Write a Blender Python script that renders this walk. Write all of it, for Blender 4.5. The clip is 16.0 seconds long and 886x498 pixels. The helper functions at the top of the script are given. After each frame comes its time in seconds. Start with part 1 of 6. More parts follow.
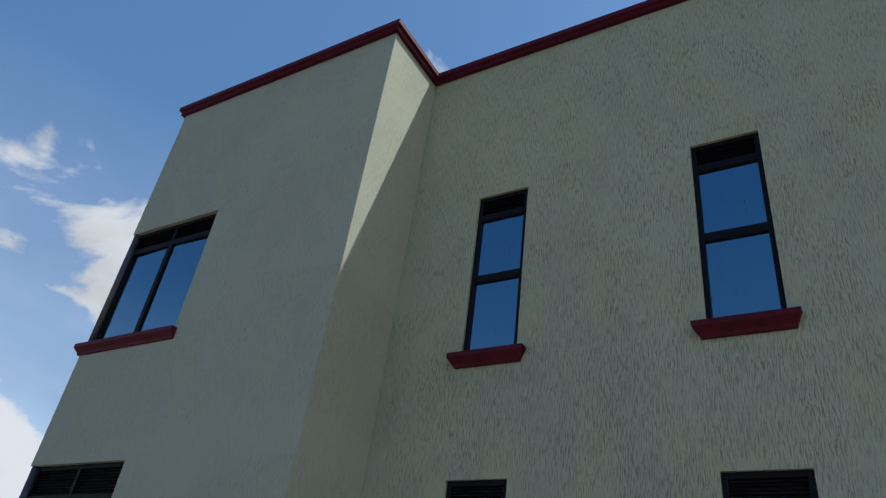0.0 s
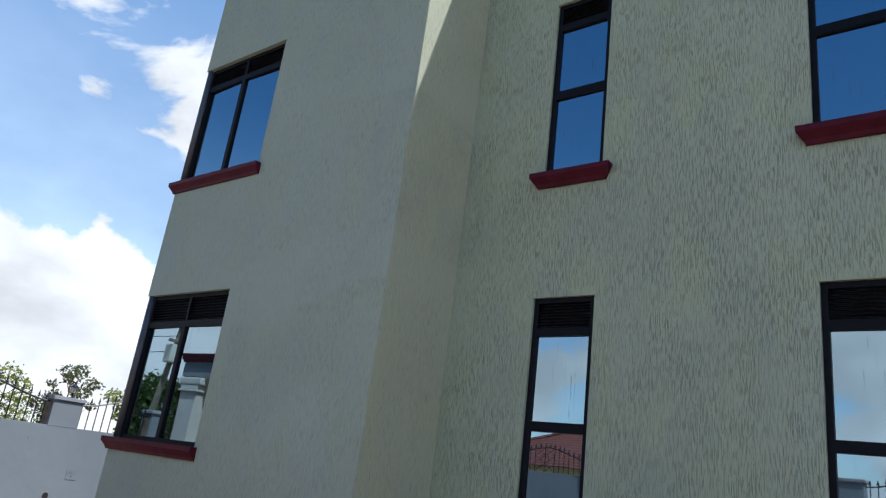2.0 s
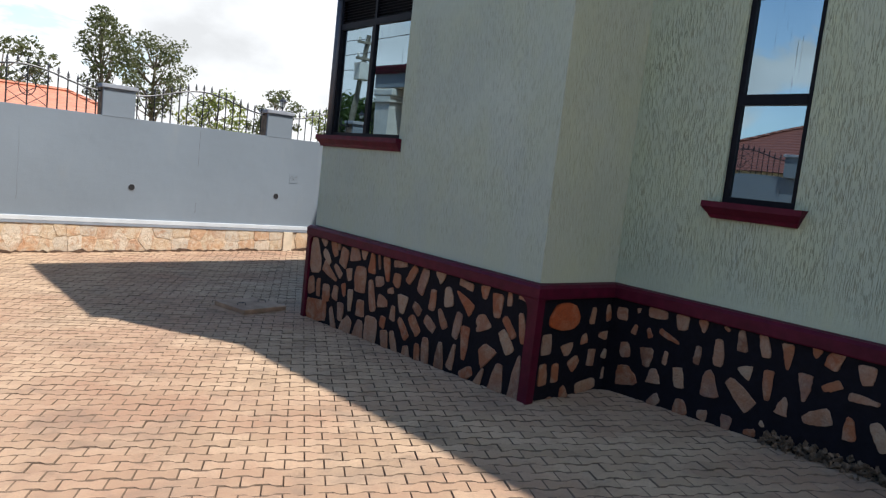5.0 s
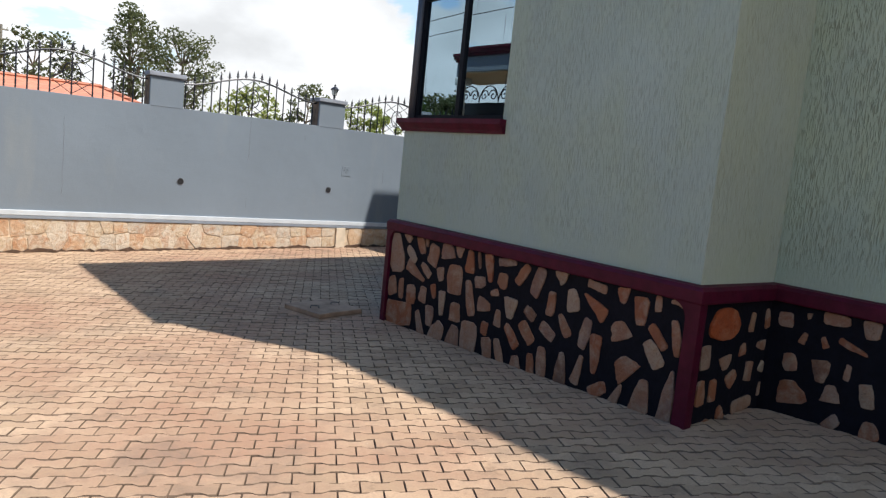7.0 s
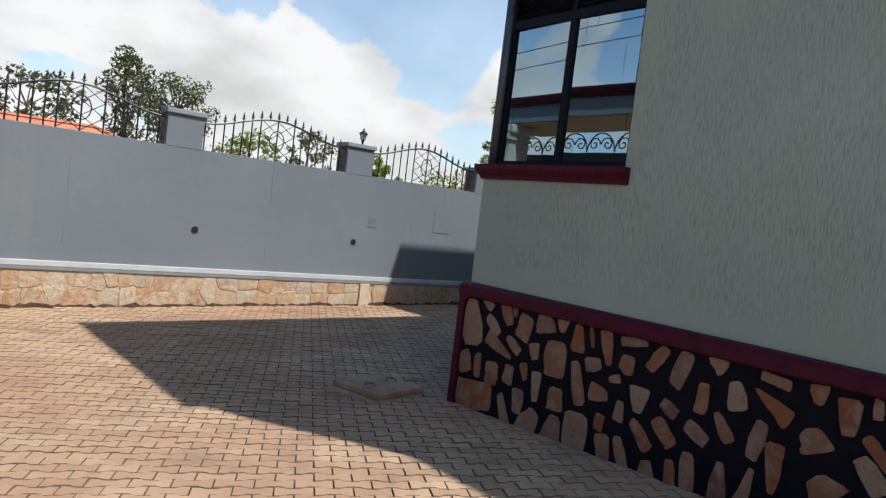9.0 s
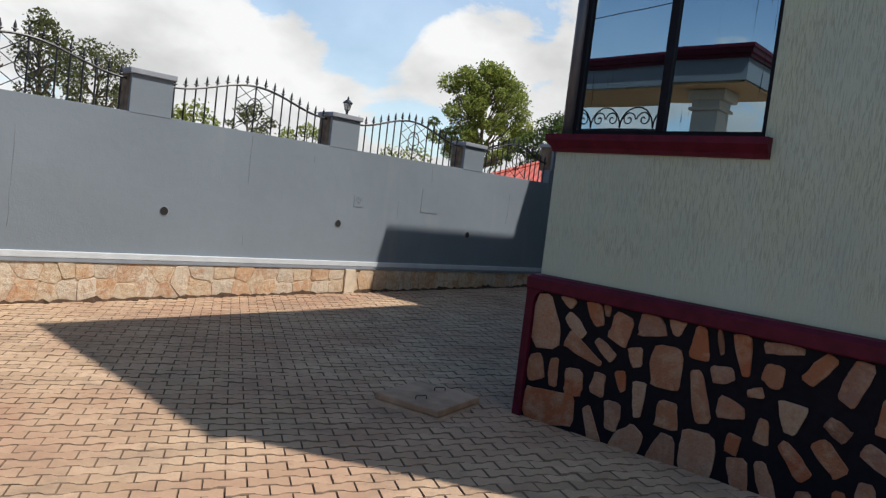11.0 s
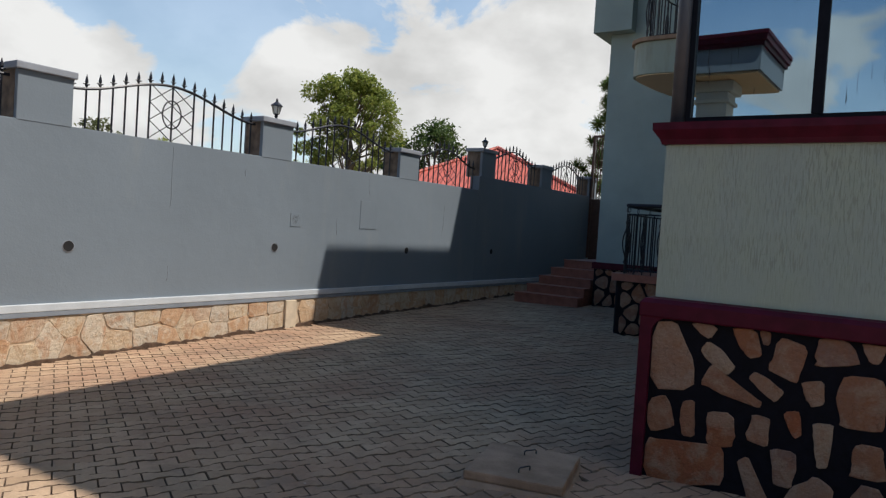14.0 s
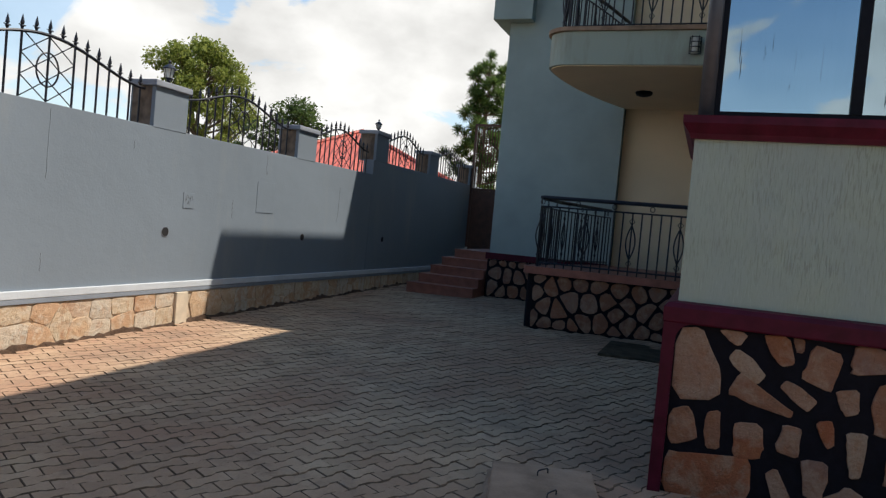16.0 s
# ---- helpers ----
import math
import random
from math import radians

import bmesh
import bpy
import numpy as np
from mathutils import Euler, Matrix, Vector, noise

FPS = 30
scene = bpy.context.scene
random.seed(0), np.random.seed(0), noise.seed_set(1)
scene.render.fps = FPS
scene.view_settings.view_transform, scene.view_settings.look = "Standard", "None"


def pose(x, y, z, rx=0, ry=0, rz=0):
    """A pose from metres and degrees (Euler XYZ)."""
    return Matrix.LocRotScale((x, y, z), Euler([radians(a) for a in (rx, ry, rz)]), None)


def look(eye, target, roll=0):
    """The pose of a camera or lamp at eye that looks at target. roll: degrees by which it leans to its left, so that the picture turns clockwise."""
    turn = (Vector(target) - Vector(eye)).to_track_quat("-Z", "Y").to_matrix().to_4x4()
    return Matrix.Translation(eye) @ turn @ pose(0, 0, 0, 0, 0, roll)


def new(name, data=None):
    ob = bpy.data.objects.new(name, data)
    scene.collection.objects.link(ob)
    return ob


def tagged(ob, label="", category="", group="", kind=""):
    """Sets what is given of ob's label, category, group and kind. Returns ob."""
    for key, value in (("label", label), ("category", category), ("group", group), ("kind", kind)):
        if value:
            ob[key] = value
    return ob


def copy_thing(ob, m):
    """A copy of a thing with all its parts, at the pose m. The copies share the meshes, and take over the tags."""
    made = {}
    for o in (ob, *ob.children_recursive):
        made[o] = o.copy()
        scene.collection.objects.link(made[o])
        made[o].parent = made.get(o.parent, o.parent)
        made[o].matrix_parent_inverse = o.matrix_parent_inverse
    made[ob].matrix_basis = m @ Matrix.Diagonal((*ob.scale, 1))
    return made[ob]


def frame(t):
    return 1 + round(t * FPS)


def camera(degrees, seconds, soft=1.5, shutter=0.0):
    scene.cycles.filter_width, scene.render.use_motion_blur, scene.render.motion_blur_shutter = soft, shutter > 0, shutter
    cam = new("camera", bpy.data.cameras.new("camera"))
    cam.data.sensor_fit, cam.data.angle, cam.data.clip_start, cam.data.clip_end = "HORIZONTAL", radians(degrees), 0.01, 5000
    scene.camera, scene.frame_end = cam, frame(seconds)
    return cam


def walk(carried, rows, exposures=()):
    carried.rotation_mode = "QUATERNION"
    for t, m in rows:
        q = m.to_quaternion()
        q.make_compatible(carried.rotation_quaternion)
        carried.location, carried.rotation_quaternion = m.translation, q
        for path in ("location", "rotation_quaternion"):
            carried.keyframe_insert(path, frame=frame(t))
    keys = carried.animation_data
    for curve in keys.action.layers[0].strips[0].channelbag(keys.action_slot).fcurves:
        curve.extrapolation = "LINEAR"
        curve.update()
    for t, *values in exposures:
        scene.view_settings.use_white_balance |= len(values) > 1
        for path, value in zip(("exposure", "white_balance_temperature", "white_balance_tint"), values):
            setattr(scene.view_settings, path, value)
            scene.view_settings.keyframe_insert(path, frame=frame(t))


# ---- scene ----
cam = camera(64.4, 16.0, soft=1.3)

PATH = [
    (0, (1.114, 0.499, 2.133), (2.497, 1.444, 3.225), 8.4),
    (0.5, (1.238, 0.454, 2.136), (2.643, 1.469, 3.133), 9.0),
    (1, (1.243, 0.442, 2.118), (2.67, 1.517, 3.015), 9.1),
    (1.5, (1.177, 0.529, 2.106), (2.645, 1.65, 2.873), 8.5),
    (2, (1.205, 0.587, 2.186), (2.679, 1.788, 2.806), 7.5),
    (2.5, (1.235, 0.594, 2.142), (2.693, 1.88, 2.614), 7.1),
    (3, (1.276, 0.618, 2.065), (2.706, 1.981, 2.381), 6.8),
    (3.5, (1.25, 0.631, 2.006), (2.624, 2.078, 2.142), 6.2),
    (4, (1.291, 0.659, 1.938), (2.629, 2.144, 1.897), 6.4),
    (4.5, (1.262, 0.664, 1.921), (2.557, 2.176, 1.732), 6.9),
    (7, (1.148, 1.927, 1.725), (2.36, 3.501, 1.492), 5.7),
    (7.5, (1.124, 2.26, 1.721), (2.286, 3.878, 1.537), 7.5),
    (8, (1.160, 2.732, 1.687), (2.430, 4.272, 1.541), 6.0),
    (8.5, (1.155, 3.112, 1.668), (2.408, 4.665, 1.539), 5.7),
    (9, (1.132, 3.438, 1.653), (2.376, 5.002, 1.567), 6.9),
    (11.5, (0.96, 5.316, 1.53), (2.381, 6.717, 1.401), 6.5),
    (12, (0.942, 5.652, 1.502), (2.392, 7.028, 1.437), 5.5),
    (12.5, (0.961, 6.005, 1.463), (2.503, 7.277, 1.408), 4.5),
    (13, (0.979, 6.359, 1.45), (2.561, 7.578, 1.333), 5.4),
    (13.5, (0.992, 6.7, 1.463), (2.563, 7.936, 1.394), 4.8),
    (14, (0.958, 7.001, 1.453), (2.622, 8.11, 1.393), 3.6),
    (14.5, (0.921, 7.278, 1.454), (2.628, 8.317, 1.363), 4.2),
    (15, (0.958, 7.583, 1.438), (2.703, 8.559, 1.38), 4.3),
    (15.5, (0.964, 7.88, 1.445), (2.749, 8.781, 1.449), 6.3),
    (16, (1.015, 8.188, 1.426), (2.886, 8.893, 1.357), 5.2),
]
EXPOSURES = [(0, -0.06, 6450, 10), (0.5, 0.49, 6400, 10), (1.5, 0.5, 6400, 10), (3, 0.45, 6500, 10), (4.0, 0.48, 6780, 10), (4.5, 0.6, 6780, 10), (7, 0.57, 6800, 10), (8, 0.45, 6860, 10), (9, 0.25, 6950, 10), (12, 0.24, 7030, 10), (14, 0.1, 7080, 10), (16, 0.38, 7230, 10)]
walk(cam, [(t, look(eye, target, roll)) for t, eye, target, roll in PATH], EXPOSURES)


# ---- world and light ----
world = bpy.data.worlds.new("world")
scene.world = world
world.use_nodes = True
SUN_DIR = Vector((2.25, -4.58, 9.35)).normalized()


def build_world():
    nt = world.node_tree
    nt.nodes.clear()
    out = nt.nodes.new("ShaderNodeOutputWorld")
    bg = nt.nodes.new("ShaderNodeBackground")
    sky = nt.nodes.new("ShaderNodeTexSky")
    sky.sky_type = "NISHITA"
    sky.sun_disc = False
    sky.sun_elevation = math.asin(SUN_DIR.z)
    sky.sun_rotation = math.atan2(SUN_DIR.x, SUN_DIR.y)
    sky.air_density, sky.dust_density, sky.ozone_density = 1.0, 0.6, 2.0
    co = nt.nodes.new("ShaderNodeTexCoord")
    sep = nt.nodes.new("ShaderNodeSeparateXYZ")
    nt.links.new(co.outputs["Generated"], sep.inputs[0])
    mp = nt.nodes.new("ShaderNodeMapping")
    mp.inputs["Scale"].default_value = (1.0, 1.0, 1.7)
    mp.inputs["Location"].default_value = CLOUD_OFFSET
    nt.links.new(co.outputs["Generated"], mp.inputs[0])
    n1 = nt.nodes.new("ShaderNodeTexNoise")
    n1.inputs["Scale"].default_value = 4.2
    n1.inputs["Distortion"].default_value = 0.5
    n1.inputs["Detail"].default_value = 11.0
    n1.inputs["Roughness"].default_value = 0.55
    nt.links.new(mp.outputs[0], n1.inputs["Vector"])
    # more cloud near the horizon
    lift = nt.nodes.new("ShaderNodeMapRange")
    lift.inputs["From Min"].default_value, lift.inputs["From Max"].default_value = 0.0, 0.6
    lift.inputs["To Min"].default_value, lift.inputs["To Max"].default_value = 0.17, -0.10
    nt.links.new(sep.outputs["Z"], lift.inputs["Value"])
    add = nt.nodes.new("ShaderNodeMath")
    nt.links.new(n1.outputs[0], add.inputs[0])
    nt.links.new(lift.outputs[0], add.inputs[1])
    # banks of cloud and gaps of blue
    for d, width, amount in CLOUD_BANKS:
        dot = nt.nodes.new("ShaderNodeVectorMath")
        dot.operation = "DOT_PRODUCT"
        dot.inputs[1].default_value = Vector(d).normalized()
        nt.links.new(co.outputs["Generated"], dot.inputs[0])
        fall = nt.nodes.new("ShaderNodeMapRange")
        fall.interpolation_type = "SMOOTHSTEP"
        fall.inputs["From Min"].default_value, fall.inputs["From Max"].default_value = math.cos(width * 1.6), 1.0
        fall.inputs["To Min"].default_value, fall.inputs["To Max"].default_value = 0.0, amount
        nt.links.new(dot.outputs["Value"], fall.inputs["Value"])
        both = nt.nodes.new("ShaderNodeMath")
        nt.links.new(add.outputs[0], both.inputs[0])
        nt.links.new(fall.outputs[0], both.inputs[1])
        add = both
    ramp = nt.nodes.new("ShaderNodeMapRange")
    ramp.interpolation_type = "SMOOTHSTEP"
    ramp.inputs["From Min"].default_value, ramp.inputs["From Max"].default_value = 0.478, 0.575
    nt.links.new(add.outputs[0], ramp.inputs["Value"])
    # shaded bellies
    n2 = nt.nodes.new("ShaderNodeTexNoise")
    n2.inputs["Scale"].default_value = 6.0
    n2.inputs["Detail"].default_value = 9.0
    n2.inputs["Roughness"].default_value = 0.52
    nt.links.new(mp.outputs[0], n2.inputs["Vector"])
    shade = nt.nodes.new("ShaderNodeMapRange")
    shade.inputs["From Min"].default_value, shade.inputs["From Max"].default_value = 0.35, 0.62
    shade.inputs["To Min"].default_value, shade.inputs["To Max"].default_value = CLOUD_LOW, CLOUD_HIGH
    nt.links.new(n2.outputs[0], shade.inputs["Value"])
    cloud = nt.nodes.new("ShaderNodeCombineColor")
    nt.links.new(shade.outputs[0], cloud.inputs[0])
    green = nt.nodes.new("ShaderNodeMath")
    green.operation = "MULTIPLY"
    green.inputs[1].default_value = 1.055
    nt.links.new(shade.outputs[0], green.inputs[0])
    nt.links.new(green.outputs[0], cloud.inputs[1])
    sc = nt.nodes.new("ShaderNodeMath")
    sc.operation = "MULTIPLY"
    sc.inputs[1].default_value = 1.13
    nt.links.new(shade.outputs[0], sc.inputs[0])
    nt.links.new(sc.outputs[0], cloud.inputs[2])
    mix = nt.nodes.new("ShaderNodeMix")
    mix.data_type = "RGBA"
    # thin haze, thicker near the horizon
    haze = nt.nodes.new("ShaderNodeMapRange")
    haze.inputs["From Min"].default_value, haze.inputs["From Max"].default_value = 0.05, 0.62
    haze.inputs["To Min"].default_value, haze.inputs["To Max"].default_value = 0.55, 0.0
    nt.links.new(sep.outputs["Z"], haze.inputs["Value"])
    most = nt.nodes.new("ShaderNodeMath")
    most.operation = "MAXIMUM"
    nt.links.new(ramp.outputs[0], most.inputs[0])
    nt.links.new(most.outputs[0], mix.inputs[0])
    gain = nt.nodes.new("ShaderNodeMix")
    gain.data_type, gain.blend_type = "RGBA", "MULTIPLY"
    gain.inputs[0].default_value = 1.0
    # the sky is deepest high up and away from the sun
    away = nt.nodes.new("ShaderNodeVectorMath")
    away.operation = "DOT_PRODUCT"
    away.inputs[1].default_value = Vector((-0.86, 0.30, 0.42)).normalized()
    nt.links.new(co.outputs["Generated"], away.inputs[0])
    west = nt.nodes.new("ShaderNodeMapRange")
    west.interpolation_type = "SMOOTHSTEP"
    west.inputs["From Min"].default_value, west.inputs["From Max"].default_value = 0.25, 0.85
    nt.links.new(away.outputs["Value"], west.inputs["Value"])
    up = nt.nodes.new("ShaderNodeMapRange")
    up.interpolation_type = "SMOOTHSTEP"
    up.inputs["From Min"].default_value, up.inputs["From Max"].default_value = 0.16, 0.46
    nt.links.new(sep.outputs["Z"], up.inputs["Value"])
    deep = nt.nodes.new("ShaderNodeMath")
    deep.operation = "MULTIPLY"
    nt.links.new(west.outputs[0], deep.inputs[0])
    nt.links.new(up.outputs[0], deep.inputs[1])
    tone = nt.nodes.new("ShaderNodeMix")
    tone.data_type = "RGBA"
    tone.inputs[6].default_value, tone.inputs[7].default_value = SKY_GAIN, SKY_DEEP
    nt.links.new(deep.outputs[0], tone.inputs[0])
    nt.links.new(tone.outputs[2], gain.inputs[7])
    clear = nt.nodes.new("ShaderNodeMath")
    clear.operation = "MULTIPLY_ADD"
    clear.inputs[1].default_value, clear.inputs[2].default_value = -0.85, 1.0
    nt.links.new(deep.outputs[0], clear.inputs[0])
    thin = nt.nodes.new("ShaderNodeMath")
    thin.operation = "MULTIPLY"
    nt.links.new(haze.outputs[0], thin.inputs[0])
    nt.links.new(clear.outputs[0], thin.inputs[1])
    nt.links.new(thin.outputs[0], most.inputs[1])
    nt.links.new(sky.outputs[0], gain.inputs[6])
    nt.links.new(gain.outputs[2], mix.inputs[6])
    nt.links.new(cloud.outputs[0], mix.inputs[7])
    bg.inputs["Strength"].default_value = SKY_STRENGTH
    nt.links.new(mix.outputs[2], bg.inputs[0])
    nt.links.new(bg.outputs[0], out.inputs[0])


CLOUD_OFFSET = (0.3, 1.1, 0.2)
# the last bank, to the south, is unseen and added to whiten the skylight
CLOUD_BANKS = [
    ((0.335, 0.815, 0.473), 0.08, 0.085), ((0.40, 0.914, 0.09), 0.15, 0.05), ((0.417, 0.893, 0.16), 0.09, 0.05),
    ((0.51, 0.851, 0.12), 0.08, 0.06), ((0.668, 0.721, 0.18), 0.07, 0.06), ((0.822, 0.53, 0.19), 0.09, 0.07),
    ((0.895, 0.383, 0.21), 0.14, 0.08), ((0.384, 0.875, 0.30), 0.10, -0.09), ((0.578, 0.779, 0.27), 0.09, -0.08),
    ((0.821, 0.503, 0.30), 0.06, -0.07), ((0.20, 0.70, 0.60), 0.16, -0.10), ((0.45, 0.45, 0.75), 0.22, -0.10), ((-0.62, 0.35, 0.68), 0.45, -0.26), ((0.30, -0.75, 0.60), 0.62, 0.16),
]
CLOUD_LOW, CLOUD_HIGH = 5.2, 7.4
SKY_GAIN = (1.08, 1.46, 1.62, 1.0)
SKY_DEEP = (0.40, 0.85, 1.15, 1.0)
SKY_STRENGTH = 0.103
build_world()
sun = new("sun", bpy.data.lights.new("sun", "SUN"))
sun.data.energy, sun.data.angle, sun.data.color = 4.5, radians(0.53), (1.0, 0.98, 0.955)
sun.matrix_world = look(tuple(SUN_DIR * 60), (0, 0, 0))


# ---- materials ----
class Mat:
    """A small node graph with a Principled shader."""

    def __init__(self, name, rough=0.8, metal=0.0, spec=0.5):
        self.m = bpy.data.materials.new(name)
        self.m.use_nodes = True
        self.nt = self.m.node_tree
        self.b = self.nt.nodes["Principled BSDF"]
        self.b.inputs["Roughness"].default_value = rough
        self.b.inputs["Metallic"].default_value = metal
        self.b.inputs["Specular IOR Level"].default_value = spec
        self.co = None
        self.in_place = False

    def node(self, kind, **vals):
        n = self.nt.nodes.new(kind)
        for k, v in vals.items():
            n.inputs[k.replace("_", " ")].default_value = v
        return n

    def link(self, a, b):
        self.nt.links.new(a, b)

    def coords(self, scale=(1, 1, 1), kind="Object"):
        if self.co is None:
            self.co = self.nt.nodes.new("ShaderNodeTexCoord")
        if self.in_place:
            kind = "Position"
            self.co = self.nt.nodes.new("ShaderNodeNewGeometry")
        mp = self.nt.nodes.new("ShaderNodeMapping")
        mp.inputs["Scale"].default_value = scale
        self.link(self.co.outputs[kind], mp.inputs[0])
        return mp.outputs[0]

    def noise(self, scale, detail=4, rough=0.5, stretch=(1, 1, 1), distortion=0.0):
        n = self.node("ShaderNodeTexNoise", Scale=scale, Detail=detail, Roughness=rough, Distortion=distortion)
        self.link(self.coords(stretch), n.inputs["Vector"])
        return n.outputs[0]

    def span(self, v, a, b, lo=0.0, hi=1.0):
        r = self.nt.nodes.new("ShaderNodeMapRange")
        for k, x in (("From Min", a), ("From Max", b), ("To Min", lo), ("To Max", hi)):
            r.inputs[k].default_value = x
        self.link(v, r.inputs["Value"])
        return r.outputs[0]

    def mix(self, f, a, b):
        x = self.nt.nodes.new("ShaderNodeMix")
        x.data_type = "RGBA"
        if isinstance(f, float):
            x.inputs[0].default_value = f
        else:
            self.link(f, x.inputs[0])
        for i, c in ((6, a), (7, b)):
            if isinstance(c, tuple):
                x.inputs[i].default_value = (*c, 1)
            else:
                self.link(c, x.inputs[i])
        return x.outputs[2]

    def color(self, c):
        if isinstance(c, tuple):
            self.b.inputs["Base Color"].default_value = (*c, 1)
        else:
            self.link(c, self.b.inputs["Base Color"])

    def rough(self, v):
        self.link(v, self.b.inputs["Roughness"])

    def bump(self, v, dist, strength=1.0, prev=None):
        bp = self.nt.nodes.new("ShaderNodeBump")
        bp.inputs["Distance"].default_value = dist
        bp.inputs["Strength"].default_value = strength
        self.link(v, bp.inputs["Height"])
        if prev:
            self.link(prev, bp.inputs["Normal"])
        self.link(bp.outputs[0], self.b.inputs["Normal"])
        return bp.outputs[0]

    def random(self):
        return self.nt.nodes.new("ShaderNodeObjectInfo").outputs["Random"]

    def island(self):
        return self.nt.nodes.new("ShaderNodeNewGeometry").outputs["Random Per Island"]


def simple(name, c, rough=0.7, metal=0.0, vary=0.12, scale=6.0, bump=0.0, bscale=40.0, spec=0.5):
    m = Mat(name, rough, metal, spec)
    dark = tuple(x * (1 - vary) for x in c)
    light = tuple(min(1, x * (1 + vary)) for x in c)
    f = m.span(m.noise(scale, 5), 0.3, 0.7)
    m.color(m.mix(f, dark, light))
    if bump:
        m.bump(m.noise(bscale, 4), bump)
    return m.m


PLINTH_TOP = 1.10


def render_wall(name, base, scratch, depth):
    """Scratched stucco: short upright grooves and pits dragged in a pale render."""
    m = Mat(name, 0.92, spec=0.15)
    big = m.span(m.noise(0.7, 5, 0.6), 0.32, 0.68)
    col = m.mix(big, tuple(x * 0.90 for x in base), tuple(x * 1.06 for x in base))
    patch = m.span(m.noise(2.6, 6, 0.6, stretch=(1, 1, 0.5)), 0.42, 0.62)
    col = m.mix(patch, col, tuple(base[i] * (1.01, 1.0, 0.92)[i] for i in range(3)))
    fine = m.span(m.noise(125.0, 2, 0.5, stretch=(1, 1, 0.085), distortion=0.3), 0.53, 0.62)
    pits = m.span(m.noise(165.0, 2, 0.5, stretch=(1, 1, 0.4), distortion=0.1), 0.66, 0.70)
    gate = m.span(m.noise(3.0, 4, 0.6, stretch=(1, 1, 0.6)), 0.34, 0.58, scratch * 0.45, scratch)
    # the bottom courses are trowelled smooth
    sep = m.nt.nodes.new("ShaderNodeSeparateXYZ")
    m.link(m.coords(), sep.inputs[0])
    low = m.nt.nodes.new("ShaderNodeMath")
    low.operation = "MULTIPLY"
    m.link(m.span(sep.outputs["Z"], PLINTH_TOP + 0.03, PLINTH_TOP + 0.28, 0.15, 1.0), low.inputs[0])
    m.link(gate, low.inputs[1])
    gate = low.outputs[0]
    both = m.nt.nodes.new("ShaderNodeMath")
    both.operation = "MAXIMUM"
    m.link(fine, both.inputs[0])
    m.link(pits, both.inputs[1])
    mul = m.nt.nodes.new("ShaderNodeMath")
    mul.operation = "MULTIPLY"
    m.link(both.outputs[0], mul.inputs[0])
    m.link(gate, mul.inputs[1])
    # grooves and pits darkened in the colour, for shade that the bump barely gives
    col = m.mix(mul.outputs[0], col, tuple(x * k for x, k in zip(base, (0.62, 0.58, 0.52))))
    # pale horizontal laps where one lift of the coat meets the next
    lap = m.span(m.noise(1.1, 3, 0.5, stretch=(0.25, 0.25, 1.6)), 0.60, 0.66, 0, 0.35)
    col = m.mix(lap, col, tuple(x * 1.06 for x in base))
    # ridges drawn as paler streaks, in the colour only
    ridge = m.span(m.noise(120.0, 3, 0.6, stretch=(1, 1, 0.10)), 0.56, 0.68, 0, 0.35)
    col = m.mix(ridge, col, tuple(min(1, x * 1.25) for x in base))
    m.color(col)
    inv = m.span(mul.outputs[0], 0, 1, 1, 0)
    first = m.bump(inv, depth)
    m.bump(m.noise(130.0, 3, 0.6, stretch=(1, 1, 0.4)), 0.0022, prev=first)
    return m.m


M = {}
M["wall_rough"] = render_wall("green_scratched_render", (0.370, 0.438, 0.350), 0.95, 0.0032)
M["wall_smooth"] = render_wall("green_smooth_render", (0.332, 0.400, 0.355), 0.5, 0.003)
# green render of the return, made lighter in colour for bounced light on it
M["wall_return"] = render_wall("green_render_bounce_lit", (0.405, 0.44, 0.36), 0.5, 0.004)
M["wall_blue"] = simple("pale_blue_green_paint", (0.30, 0.38, 0.365), 0.85, vary=0.09, scale=1.8, bump=0.002)
M["wall_cream"] = simple("cream_paint", (0.80, 0.66, 0.46), 0.85, vary=0.05, scale=1.5, bump=0.001)
M["maroon"] = simple("maroon_gloss_paint", (0.066, 0.0045, 0.017), 0.5, spec=0.18, vary=0.25, scale=9, bump=0.0015, bscale=60)
M["black"] = simple("black_painted_mortar", (0.005, 0.005, 0.009), 0.75, spec=0.15, vary=0.3, scale=20, bump=0.004, bscale=30)
M["frame"] = simple("black_steel", (0.005, 0.006, 0.010), 0.5, vary=0.3, scale=14, spec=0.12)
M["iron"] = simple("dark_blue_black_iron", (0.012, 0.014, 0.022), 0.42, metal=0.2, vary=0.3, scale=20)
M["interior"] = simple("room_plaster", (0.30, 0.29, 0.27), 0.9)
M["slab"] = simple("grey_screed", (0.30, 0.29, 0.27), 0.9, vary=0.15, bump=0.003)
M["terracotta"] = simple("red_oxide_screed", (0.27, 0.10, 0.07), 0.6, vary=0.22, scale=7, bump=0.002)


